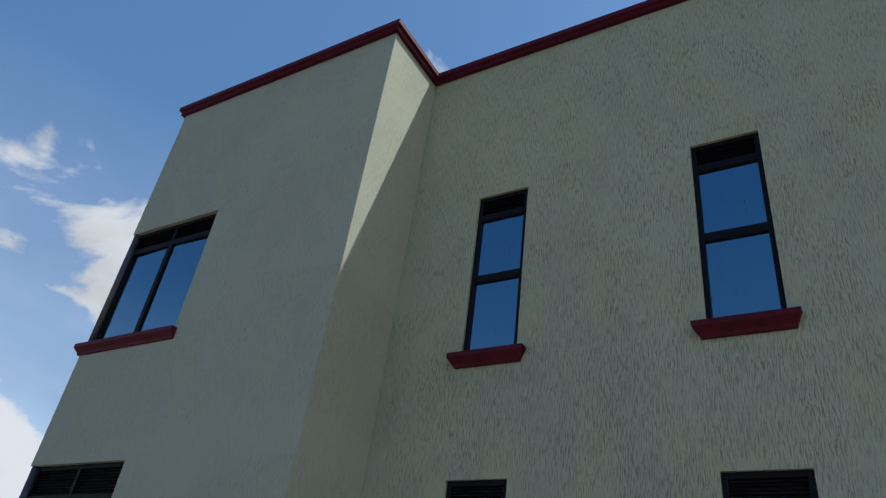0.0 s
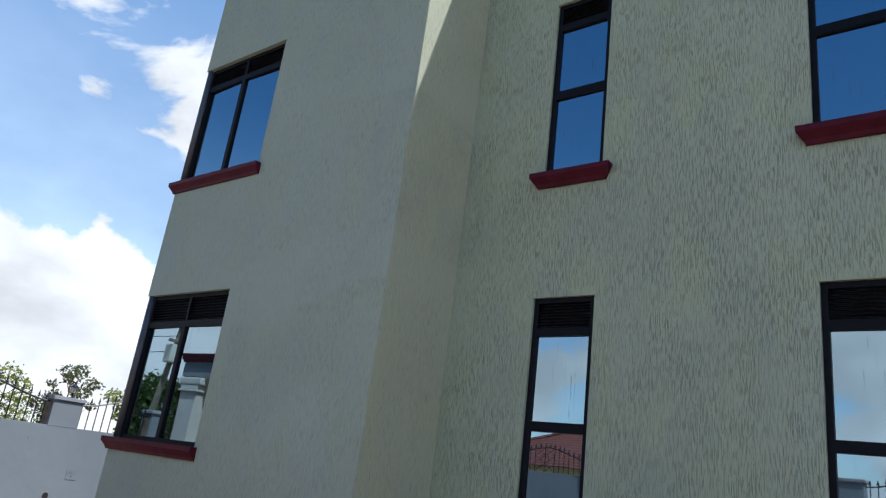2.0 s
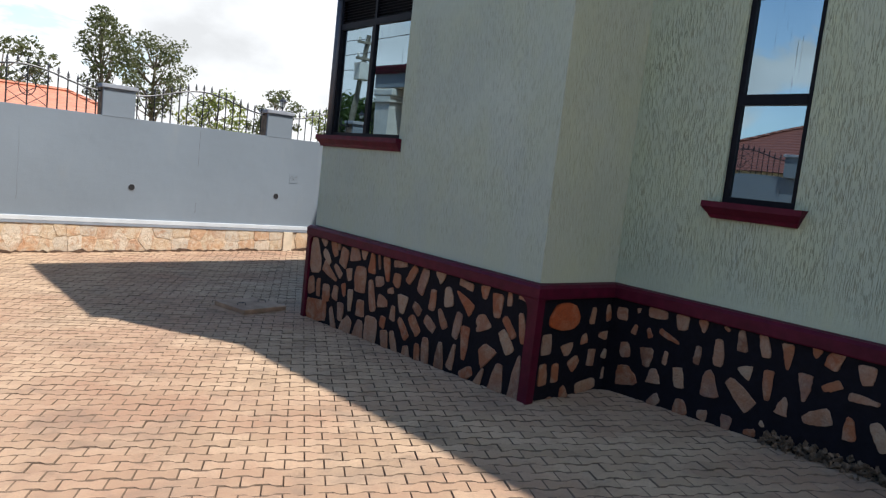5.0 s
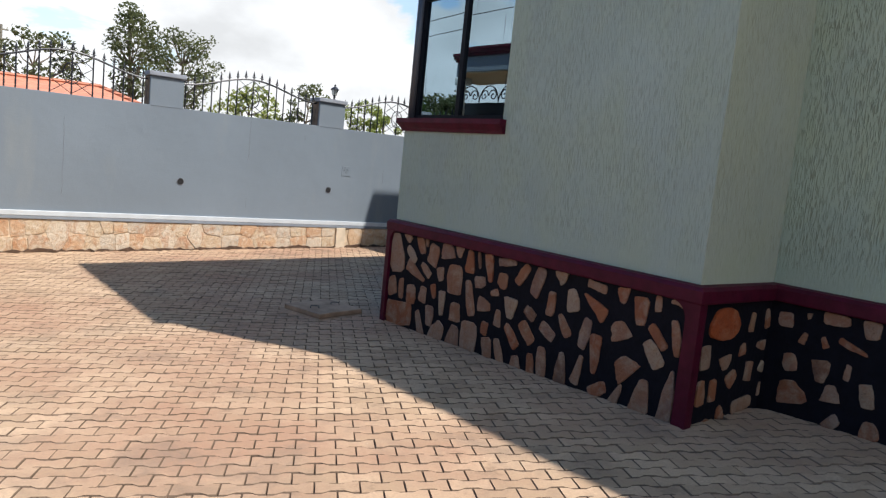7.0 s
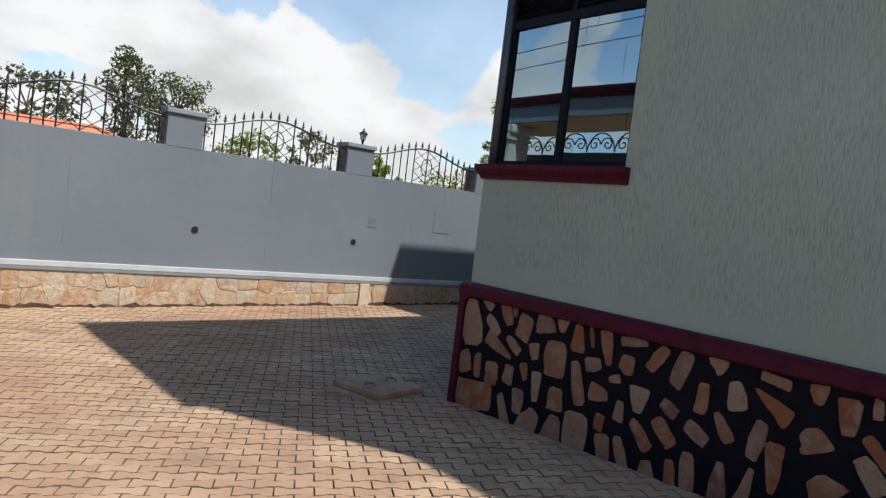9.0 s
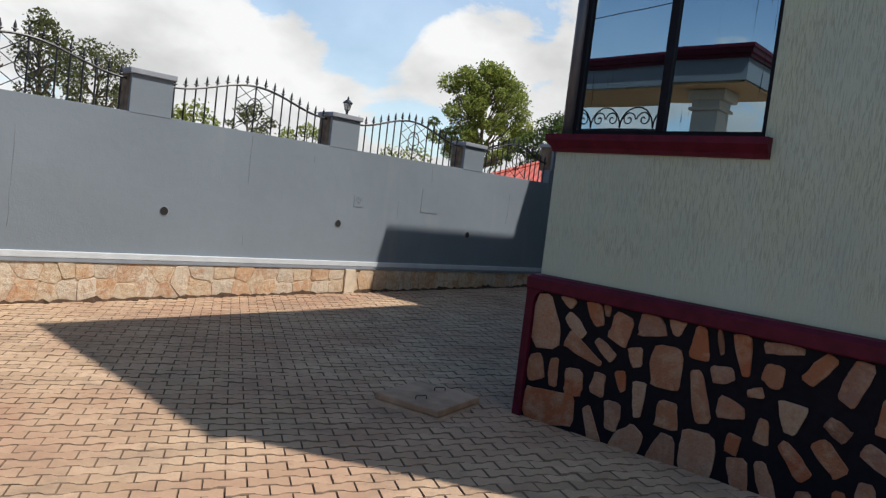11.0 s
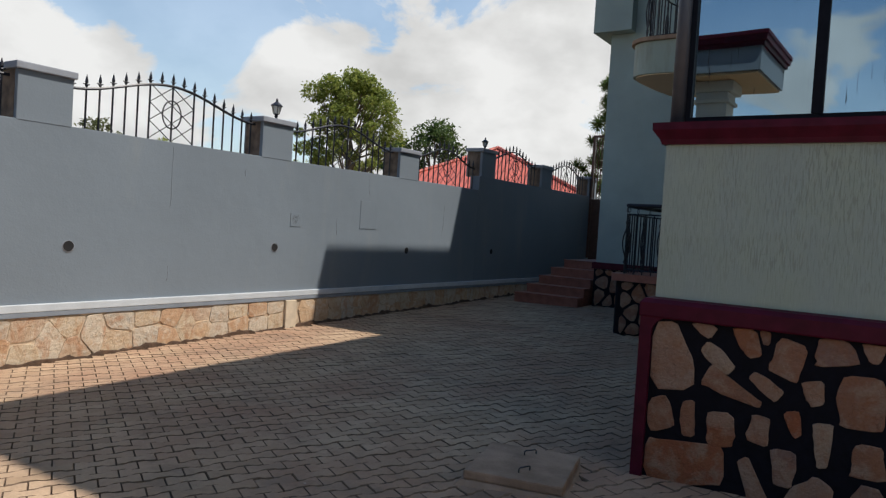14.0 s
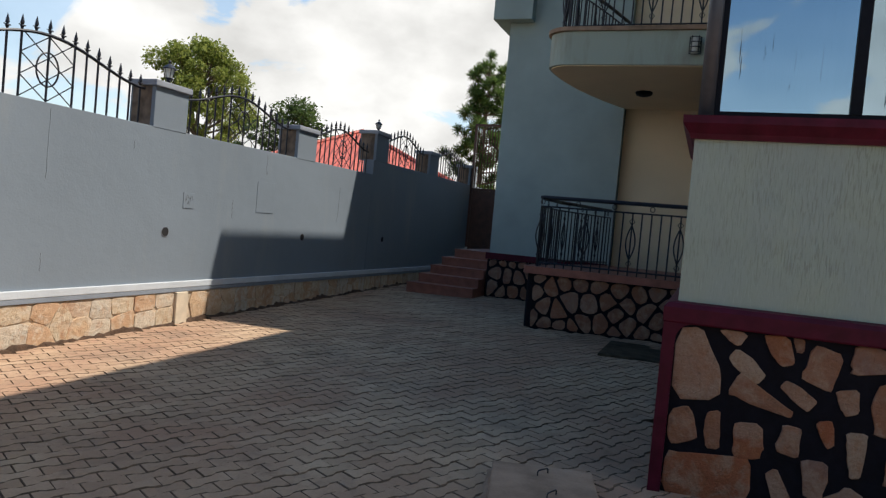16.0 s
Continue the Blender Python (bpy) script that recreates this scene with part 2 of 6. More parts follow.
def boundary_paint():
    m = Mat("blue_grey_wall_paint", 0.8, spec=0.3)
    base = (0.186, 0.222, 0.260)
    f = m.span(m.noise(0.5, 5), 0.35, 0.7)
    col = m.mix(f, tuple(x * 0.93 for x in base), tuple(x * 1.06 for x in base))
    streak = m.span(m.noise(1.6, 5, 0.6, stretch=(1, 1, 0.18)), 0.56, 0.75, 0, 0.5)
    col = m.mix(streak, col, (0.26, 0.275, 0.27))
    chip = m.span(m.noise(9, 6, 0.7), 0.73, 0.76, 0, 0.5)
    col = m.mix(chip, col, (0.12, 0.125, 0.13))
    m.color(col)
    a = m.bump(m.noise(1.8, 5), 0.012)
    m.bump(m.noise(45, 4), 0.0015, prev=a)
    return m.m


M["boundary"] = boundary_paint()
M["cope"] = simple("grey_cope_paint", (0.26, 0.28, 0.32), 0.75, vary=0.15, scale=4, bump=0.003)
M["band_white"] = simple("pale_band_paint", (0.52, 0.56, 0.60), 0.7, vary=0.08, scale=4, bump=0.002)
M["band_grey"] = simple("grey_band_paint", (0.22, 0.25, 0.29), 0.75, vary=0.1, scale=4, bump=0.002)
M["mortar"] = simple("buff_mortar", (0.54, 0.42, 0.30), 0.95, vary=0.3, scale=7, bump=0.008, bscale=24)
M["bare"] = simple("bare_brown_weathered_block", (0.16, 0.115, 0.085), 0.95, vary=0.45, scale=7, bump=0.004)


def stone_mat(name, cols, per_island=False, warm=(0.30, 0.13, 0.06), pale=(0.36, 0.27, 0.20), swirl=0.4, rust=0.0):
    """Split sandstone: buff, orange and pink, from stone to stone."""
    m = Mat(name, 0.78, spec=0.2)
    m.in_place = True
    r = m.island() if per_island else m.random()
    ramp = m.nt.nodes.new("ShaderNodeValToRGB")
    ramp.color_ramp.interpolation = "CONSTANT"
    e = ramp.color_ramp.elements
    e[0].color = (*cols[0], 1)
    e[1].position, e[1].color = 1 / len(cols), (*cols[1], 1)
    for i, c in enumerate(cols[2:], 2):
        k = e.new(i / len(cols))
        k.color = (*c, 1)
    spread = m.nt.nodes.new("ShaderNodeMath")
    spread.operation = "MULTIPLY"
    spread.inputs[1].default_value = 7.37
    m.link(r, spread.inputs[0])
    wrap = m.nt.nodes.new("ShaderNodeMath")
    wrap.operation = "FRACT"
    m.link(spread.outputs[0], wrap.inputs[0])
    m.link(wrap.outputs[0], ramp.inputs[0])
    f = m.span(m.noise(9, 7, 0.68, distortion=swirl), 0.42, 0.64, 0, 0.55)
    col = m.mix(f, ramp.outputs[0], warm)
    g = m.span(m.noise(6.0, 7, 0.68, distortion=swirl), 0.47, 0.60, 0, 0.65)
    col = m.mix(g, col, pale)
    if rust:
        run = m.span(m.noise(6.5, 6, 0.65, stretch=(1, 1, 0.5), distortion=0.9), 0.52, 0.66, 0, rust)
        col = m.mix(run, col, (0.42, 0.17, 0.07))
    grain = m.span(m.noise(60, 5, 0.7), 0.35, 0.65, 0, 0.35)
    col = m.mix(grain, col, tuple(x * 0.6 for x in warm))
    spot = m.span(m.noise(24, 8, 0.72, distortion=1.6), 0.64, 0.70, 0, 0.7)
    col = m.mix(spot, col, (0.09, 0.055, 0.04))
    # fine cracks, here and there
    line = m.nt.nodes.new("ShaderNodeMath")
    line.operation = "SUBTRACT"
    line.inputs[1].default_value = 0.5
    m.link(m.noise(5.5, 3, 0.5), line.inputs[0])
    ab = m.nt.nodes.new("ShaderNodeMath")
    ab.operation = "ABSOLUTE"
    m.link(line.outputs[0], ab.inputs[0])
    crack = m.span(ab.outputs[0], 0.0, 0.004, 0.4, 0)
    col = m.mix(crack, col, (0.05, 0.03, 0.02))
    m.color(col)
    a = m.bump(m.noise(13, 7, 0.65), 0.022)
    m.bump(m.noise(80, 4), 0.003, prev=a)
    return m.m


PLINTH_COLS = [(0.27, 0.14, 0.09), (0.31, 0.19, 0.13), (0.30, 0.10, 0.05), (0.23, 0.145, 0.115), (0.33, 0.215, 0.155), (0.27, 0.095, 0.05), (0.28, 0.15, 0.10), (0.14, 0.085, 0.065), (0.37, 0.29, 0.21), (0.29, 0.125, 0.07)]
M["stone"] = stone_mat("split_sandstone", PLINTH_COLS)
M["stone_orange"] = stone_mat("rust_orange_stone", [(0.37, 0.085, 0.028), (0.37, 0.085, 0.028)], warm=(0.27, 0.06, 0.022), pale=(0.42, 0.17, 0.09))
M["stone_dull"] = stone_mat("dull_pink_sandstone", [(0.23, 0.145, 0.115), (0.20, 0.115, 0.09), (0.26, 0.175, 0.14), (0.17, 0.10, 0.08), (0.24, 0.12, 0.08)])
M["ashlar"] = stone_mat("buff_sandstone", [(0.58, 0.46, 0.33), (0.60, 0.50, 0.37), (0.64, 0.57, 0.47), (0.56, 0.36, 0.23), (0.53, 0.49, 0.42), (0.52, 0.39, 0.29), (0.62, 0.44, 0.29)], False, (0.50, 0.32, 0.19), (0.66, 0.58, 0.47), 1.3, 0.6)


def paver_mat(name, per_island):
    m = Mat(name, 0.88, spec=0.1)
    m.in_place = True
    r = m.island() if per_island else m.random()
    col = m.mix(m.span(r, 0, 1), (0.375, 0.258, 0.168), (0.53, 0.376, 0.255))
    big = m.span(m.noise(0.55, 6, 0.65), 0.42, 0.62, 0, 0.85)
    col = m.mix(big, col, (0.345, 0.195, 0.13))
    spots = m.span(m.noise(2.6, 6, 0.7), 0.60, 0.68, 0, 0.5)
    col = m.mix(spots, col, (0.17, 0.115, 0.08))
    chips = m.span(m.noise(11, 6, 0.7), 0.70, 0.73, 0, 0.5)
    col = m.mix(chips, col, (0.45, 0.38, 0.30))
    grit = m.span(m.noise(70, 5, 0.7), 0.35, 0.7, 0, 0.5)
    col = m.mix(grit, col, (0.25, 0.18, 0.13))
    worn = m.span(m.noise(1.4, 7, 0.7, distortion=0.6), 0.50, 0.66, 0, 0.55)
    col = m.mix(worn, col, (0.20, 0.145, 0.11))
    lime = m.span(m.noise(19, 4, 0.6), 0.735, 0.75, 0, 0.7)
    col = m.mix(lime, col, (0.62, 0.57, 0.48))
    m.color(col)
    a = m.bump(m.noise(22, 5, 0.65), 0.006)
    m.bump(m.noise(120, 3), 0.002, prev=a)
    return m.m


M["paver"] = paver_mat("concrete_paver", False)
M["paver_far"] = paver_mat("concrete_paver_joined", True)
M["slat"] = simple("grey_black_louvre", (0.075, 0.070, 0.078), 0.45)
M["old_mortar"] = simple("crumbled_mortar", (0.115, 0.080, 0.055), 0.95, spec=0.1, vary=0.7, scale=15, bump=0.004)
M["crack"] = simple("crack_line", (0.09, 0.095, 0.10), 0.9)
M["dirt"] = simple("damp_brown_soil", (0.06, 0.032, 0.018), 0.95, vary=0.4, scale=12, bump=0.01)
M["joint_dirt"] = simple("joint_dirt", (0.185, 0.13, 0.095), 0.95, spec=0.05, vary=0.35, scale=3)
M["sand"] = simple("joint_sand", (0.05, 0.036, 0.027), 0.95, vary=0.3, scale=14, bump=0.004)
M["concrete"] = simple("weathered_concrete", (0.31, 0.212, 0.15), 0.9, spec=0.1, vary=0.3, scale=5, bump=0.006)
M["pale_block"] = simple("pale_cut_block", (0.60, 0.50, 0.38), 0.9, vary=0.15, scale=6, bump=0.003)
M["earth"] = simple("far_ground", (0.16, 0.13, 0.07), 0.95, vary=0.35, scale=0.05)


def glass_mat():
    m = Mat("blue_mirror_glass", 0.015, spec=0.5)
    m.color((0.003, 0.006, 0.014))
    m.nt.nodes.remove(m.b)
    g = m.nt.nodes.new("ShaderNodeBsdfGlossy")
    g.inputs["Roughness"].default_value = 0.012
    g.inputs["Color"].default_value = (0.55, 0.74, 0.86, 1)
    d = m.nt.nodes.new("ShaderNodeBsdfTransparent")
    d.inputs["Color"].default_value = (0.16, 0.19, 0.23, 1)
    mx = m.nt.nodes.new("ShaderNodeMixShader")
    lw = m.nt.nodes.new("ShaderNodeFresnel")
    lw.inputs["IOR"].default_value = 2.6
    add = m.span(lw.outputs[0], 0, 1, 0.42, 1.0)
    m.link(add, mx.inputs[0])
    m.link(d.outputs[0], mx.inputs[1])
    m.link(g.outputs[0], mx.inputs[2])
    w = m.nt.nodes.new("ShaderNodeBump")
    w.inputs["Distance"].default_value = 0.0015
    w.inputs["Strength"].default_value = 0.5
    m.link(m.noise(1.6, 1), w.inputs["Height"])
    m.link(w.outputs[0], g.inputs["Normal"])
    # dried drips and dust
    drip = m.span(m.noise(55, 3, 0.6, stretch=(1, 1, 0.035), distortion=0.3), 0.64, 0.66, 0, 1)
    where = m.span(m.noise(1.9, 2), 0.46, 0.58, 0.05, 0.9)
    mul = m.nt.nodes.new("ShaderNodeMath")
    mul.operation = "MULTIPLY"
    m.link(drip, mul.inputs[0])
    m.link(where, mul.inputs[1])
    dust = m.nt.nodes.new("ShaderNodeBsdfDiffuse")
    dust.inputs["Color"].default_value = (0.03, 0.033, 0.036, 1)
    mx2 = m.nt.nodes.new("ShaderNodeMixShader")
    m.link(mul.outputs[0], mx2.inputs[0])
    m.link(mx.outputs[0], mx2.inputs[1])
    m.link(dust.outputs[0], mx2.inputs[2])
    out = [n for n in m.nt.nodes if n.type == "OUTPUT_MATERIAL"][0]
    m.link(mx2.outputs[0], out.inputs[0])
    return m.m


M["glass"] = glass_mat()


def roof_mat(name, c, ribs=False):
    m = Mat(name, 0.6, spec=0.4)
    f = m.span(m.noise(3, 5), 0.3, 0.7)
    m.color(m.mix(f, tuple(x * 0.85 for x in c), tuple(x * 1.12 for x in c)))
    if ribs:
        # trapezoid ribs run down each slope
        co = m.nt.nodes.new("ShaderNodeTexCoord")
        place, facing = m.nt.nodes.new("ShaderNodeSeparateXYZ"), m.nt.nodes.new("ShaderNodeSeparateXYZ")
        m.link(co.outputs["Object"], place.inputs[0])
        m.link(co.outputs["Normal"], facing.inputs[0])

        def calc(op, p, q=None):
            n = m.nt.nodes.new("ShaderNodeMath")
            n.operation = op
            for i, v in enumerate((p, q)):
                if isinstance(v, float):
                    n.inputs[i].default_value = v
                elif v is not None:
                    m.link(v, n.inputs[i])
            return n.outputs[0]

        side = calc("GREATER_THAN", calc("ABSOLUTE", facing.outputs["X"]), calc("ABSOLUTE", facing.outputs["Y"]))
        along = calc("ADD", calc("MULTIPLY", place.outputs["Y"], side), calc("MULTIPLY", place.outputs["X"], calc("SUBTRACT", 1.0, side)))
        wave = m.span(calc("SINE", calc("MULTIPLY", along, 24.0)), 0.4, 0.95)
        # the ribs' shade lines are painted darker into the sheet's colour as well
        m.color(m.mix(wave, m.mix(f, tuple(x * 0.85 for x in c), tuple(x * 1.12 for x in c)), tuple(x * 0.62 for x in c)))
        m.bump(wave, 0.03)
        return m.m
    w = m.nt.nodes.new("ShaderNodeTexWave")
    w.bands_direction = "Z"
    w.inputs["Scale"].default_value = 2.4
    m.link(m.coords(), w.inputs["Vector"])
    m.bump(w.outputs[1], 0.05)
    return m.m


M["roof_red"] = roof_mat("red_roof_sheet", (0.50, 0.115, 0.085), True)
M["roof_orange"] = roof_mat("orange_roof_tile", (0.50, 0.20, 0.125))
M["roof_brown"] = roof_mat("brown_roof_tile", (0.15, 0.05, 0.035))


def leaf_mat(name, c, c2):
    m = Mat(name, 0.6, spec=0.3)
    m.color(m.mix(m.island(), c, c2))
    tr = m.nt.nodes.new("ShaderNodeBsdfTranslucent")
    m.link(m.mix(m.island(), tuple(x * 1.5 for x in c), tuple(x * 1.5 for x in c2)), tr.inputs["Color"])
    mx = m.nt.nodes.new("ShaderNodeMixShader")
    mx.inputs[0].default_value = 0.42
    m.link(m.b.outputs[0], mx.inputs[1])
    m.link(tr.outputs[0], mx.inputs[2])
    out = [n for n in m.nt.nodes if n.type == "OUTPUT_MATERIAL"][0]
    m.link(mx.outputs[0], out.inputs[0])
    return m.m


M["leaf_a"] = leaf_mat("broad_leaves", (0.085, 0.125, 0.022), (0.26, 0.29, 0.075))
M["leaf_b"] = leaf_mat("dull_grey_green_leaves", (0.055, 0.07, 0.028), (0.12, 0.13, 0.06))
M["leaf_c"] = leaf_mat("dark_green_leaves", (0.028, 0.055, 0.015), (0.07, 0.11, 0.03))
M["leaf_d"] = leaf_mat("pine_needles", (0.035, 0.07, 0.018), (0.10, 0.155, 0.04))
M["bark"] = simple("bark", (0.12, 0.095, 0.07), 0.9, vary=0.3, scale=8, bump=0.01)


# ---- mesh helpers ----
def finish(bm, name, mat, parent=None, label="", smooth=False, loc=None):
    me = bpy.data.meshes.new(name)
    bm.to_mesh(me)
    bm.free()
    for f in me.polygons:
        f.use_smooth = smooth
    ob = new(name, me)
    for x in (mat if isinstance(mat, (list, tuple)) else [mat]):
        me.materials.append(x)
    if parent:
        ob.parent = parent
    if loc:
        ob.location = loc
    if label:
        ob["label"] = label
    return ob


def part(name, bm, mat, parent=None, label=""):
    return finish(bm, name, M[mat] if isinstance(mat, str) else mat, parent, label)


def box(bm, x0, x1, y0, y1, z0, z1, bevel=0.0, mat=0):
    v = [bm.verts.new((x, y, z)) for x in (x0, x1) for y in (y0, y1) for z in (z0, z1)]
    fs = [(0, 1, 3, 2), (4, 6, 7, 5), (0, 4, 5, 1), (2, 3, 7, 6), (0, 2, 6, 4), (1, 5, 7, 3)]
    fs = [bm.faces.new([v[i] for i in f]) for f in fs]
    for f in fs:
        f.material_index = mat
    if bevel:
        es = list({e for f in fs for e in f.edges})
        bmesh.ops.bevel(bm, geom=es, offset=bevel, segments=2, affect="EDGES", profile=0.6)


def bar(bm, a, b, r, n=6):
    """A round bar from a to b."""
    a, b = Vector(a), Vector(b)
    q = (b - a).to_track_quat("Z", "Y")
    rings = []
    for p, k in ((a, r), (b, r)):
        rings.append([bm.verts.new(p + q @ Vector((k * math.cos(i * math.tau / n), k * math.sin(i * math.tau / n), 0))) for i in range(n)])
    for i in range(n):
        bm.faces.new((rings[0][i], rings[0][(i + 1) % n], rings[1][(i + 1) % n], rings[1][i]))
    bm.faces.new(rings[0][::-1])
    bm.faces.new(rings[1])


def tube(bm, pts, r, n=6):
    """A bar swept along points; r is one radius or one for each point."""
    pts = [Vector(p) for p in pts]
    rs = r if isinstance(r, (list, tuple)) else [r] * len(pts)
    rings = []
    for i, p in enumerate(pts):
        d = (pts[min(i + 1, len(pts) - 1)] - pts[max(i - 1, 0)])
        q = d.to_track_quat("Z", "Y")
        rings.append([bm.verts.new(p + q @ Vector((rs[i] * math.cos(k * math.tau / n), rs[i] * math.sin(k * math.tau / n), 0))) for k in range(n)])
    for a, b in zip(rings, rings[1:]):
        # join each ring to the next with the least twist
        off = min(range(n), key=lambda o: sum((a[k].co - b[(k + o) % n].co).length for k in range(n)))
        for k in range(n):
            bm.faces.new((a[k], a[(k + 1) % n], b[(k + 1 + off) % n], b[(k + off) % n]))
    bm.faces.new(rings[0][::-1])
    bm.faces.new(rings[-1])


def lathe(bm, prof, c=(0, 0, 0), n=12):
    rings = [[bm.verts.new((c[0] + r * math.cos(k * math.tau / n), c[1] + r * math.sin(k * math.tau / n), c[2] + z)) for k in range(n)] for r, z in prof]
    for a, b in zip(rings, rings[1:]):
        for k in range(n):
            bm.faces.new((a[k], a[(k + 1) % n], b[(k + 1) % n], b[k]))
    bm.faces.new(rings[0][::-1])
    bm.faces.new(rings[-1])


def sweep_profile(bm, prof, path):
    """A moulding: prof is (out, z) pairs; path is (x, y, nx, ny) stations with the outward offset direction."""
    rows = [[bm.verts.new((x + nx * o, y + ny * o, z)) for o, z in prof] for x, y, nx, ny in path]
    k = len(prof)
    for a, b in zip(rows, rows[1:]):
        for i in range(k):
            bm.faces.new((a[i], b[i], b[(i + 1) % k], a[(i + 1) % k]))
    bm.faces.new(rows[0])
    bm.faces.new(rows[-1][::-1])


def wall_slab(name, axis, pos, inner, u0, u1, z0, z1, holes, mat, parent=None, label=""):
    """A wall in the plane axis = pos, as thick as pos to inner, with openings (u0, u1, z0, z1) through it."""
    us = sorted({u0, u1, *[h[0] for h in holes], *[h[1] for h in holes]})
    us = [u for u in us if u0 <= u <= u1]
    zs = sorted({z0, z1, *[h[2] for h in holes], *[h[3] for h in holes]})
    zs = [z for z in zs if z0 <= z <= z1]
    bm = bmesh.new()
    cache = {}

    def v(u, z, p):
        k = (u, z, p)
        if k not in cache:
            cache[k] = bm.verts.new((p, u, z) if axis == "x" else (u, p, z))
        return cache[k]

    def solid(i, j):
        if not (0 <= i < len(us) - 1 and 0 <= j < len(zs) - 1):
            return False
        uc, zc = (us[i] + us[i + 1]) / 2, (zs[j] + zs[j + 1]) / 2
        return not any(h[0] < uc < h[1] and h[2] < zc < h[3] for h in holes)

    for i in range(len(us) - 1):
        for j in range(len(zs) - 1):
            if not solid(i, j):
                continue
            a, b, c, d = us[i], us[i + 1], zs[j], zs[j + 1]
            for p in (pos, inner):
                bm.faces.new([v(a, c, p), v(b, c, p), v(b, d, p), v(a, d, p)])
            for di, dj, e in ((-1, 0, ((a, c), (a, d))), (1, 0, ((b, c), (b, d))), (0, -1, ((a, c), (b, c))), (0, 1, ((a, d), (b, d)))):
                if not solid(i + di, j + dj):
                    (p1, q1), (p2, q2) = e
                    bm.faces.new([v(p1, q1, pos), v(p2, q2, pos), v(p2, q2, inner), v(p1, q1, inner)])
    bmesh.ops.recalc_face_normals(bm, faces=bm.faces)
    ob = finish(bm, name, M[mat], parent, label)
    ob["kind"] = "structure"
    return ob


def ground_z(x, y):
    x, y = min(max(x, -9), 22), min(max(y, -14), 14.6)
    return 0.024 * (x - 5.35) - 0.03 + (-0.04 if y < 8.4 else -0.019) * (y - 8.4)


# ---- ground ----
def build_ground():
    bm = bmesh.new()
    xs = [-3000, -400, -60] + [-9 + i for i in range(32)] + [60, 400, 3000]
    ys = [-3000, -400, -60] + [-14 + i for i in range(29)] + [14.6, 60, 400, 3000]
    rows = [[bm.verts.new((x, y, ground_z(x, y) - 0.05)) for x in xs] for y in ys]
    for a, b in zip(rows, rows[1:]):
        for i in range(len(xs) - 1):
            inside = -9 <= a[i].co.x < 22 and -14 <= a[i].co.y < 14.5
            f = bm.faces.new((a[i], a[i + 1], b[i + 1], b[i]))
            f.material_index = 0 if inside else 1
    ob = finish(bm, "ground", [M["sand"], M["earth"]])
    tagged(ob, "sandy bed under the yard and open land to the horizon", "ground", kind="structure")
    return ob


ground = build_ground()

# ---- main house ----
XB, XW, YA, YB = 5.40, 6.36, 4.58, 8.33     # bay front, long wall, near corner, far corner
TOP = 8.99
PLINTH = 1.10


def build_house():
    house = new("house")
    tagged(house, "three-storey villa with green scratched render, maroon sills and a stone-faced plinth", "house", kind="structure")
    w = 0.24
    long_holes = [(y0, y1, z0, z1) for y0, y1 in ((3.12, 3.70), (0.855, 1.455)) for z0, z1 in ((1.91, 3.79), (4.96, 6.86))]
    wall_slab("wall_west", "x", XW, XW + w, -8.0, YA + w, -0.4, TOP, long_holes, "wall_rough", house)
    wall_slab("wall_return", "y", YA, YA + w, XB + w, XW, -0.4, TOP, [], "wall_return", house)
    bay_holes = [(6.76, 8.09, 2.19, 3.79), (6.76, 8.09, 5.22, 6.83)]
    wall_slab("wall_bay", "x", XB, XB + w, YA, YB - w, -0.4, TOP, [(a, YB, c, d) for a, b, c, d in bay_holes], "wall_smooth", house)
    wall_slab("wall_north", "y", YB, YB - w, XB, 10.6, -0.4, TOP, [(XB, 6.9, 2.19, 3.79), (XB, 6.9, 5.22, 6.83)], "wall_smooth", house)
    wall_slab("wall_south", "y", -8.0, -7.76, XW, 19.8, -0.4, TOP, [], "wall_smooth", house)
    wall_slab("wall_east", "x", 20.0, 19.76, -8.0, 12.18, -0.4, TOP, [], "wall_smooth", house)
    # added thin skin that carries the lighter bounce colour out to the bay corner
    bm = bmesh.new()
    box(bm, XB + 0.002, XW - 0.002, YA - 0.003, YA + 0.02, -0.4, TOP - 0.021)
    part("bounce_lit_skin", bm, "wall_return", house)
    # roof deck, with the part over the balconies
    bm = bmesh.new()
    box(bm, XW + w, 19.76, -7.76, YB - w, TOP - 0.3, TOP - 0.05)
    box(bm, XB + w, XW + w, YA + w, YB - w, TOP - 0.3, TOP - 0.05)
    part("roof", bm, "slab", house)
    bm = bmesh.new()
    for z in (0.9, 4.0, 7.05):
        box(bm, XW + w, 14.0, -7.76, YB - w, z - 0.15, z)
        box(bm, XB + w, XW + w, YA + w, YB - w, z - 0.15, z)
    box(bm, 9.4, 9.55, -7.76, YB - w, 0.9, TOP - 0.3)
    part("floor", bm, "interior", house)
    # maroon parapet band
    prof = [(0.0, TOP - 0.02), (0.05, TOP - 0.02), (0.05, TOP + 0.035), (0.085, TOP + 0.05), (0.085, TOP + 0.115), (-0.24, TOP + 0.115), (-0.24, TOP)]
    bm = bmesh.new()
    sweep_profile(bm, prof, [(XW, -8.0, -1, 0), (XW, YA, -1, -1), (XB, YA, -1, -1), (XB, YB, -1, 1), (10.6, YB, 0, 1)])
    part("trim", bm, "maroon", house)
    return house


house = build_house()


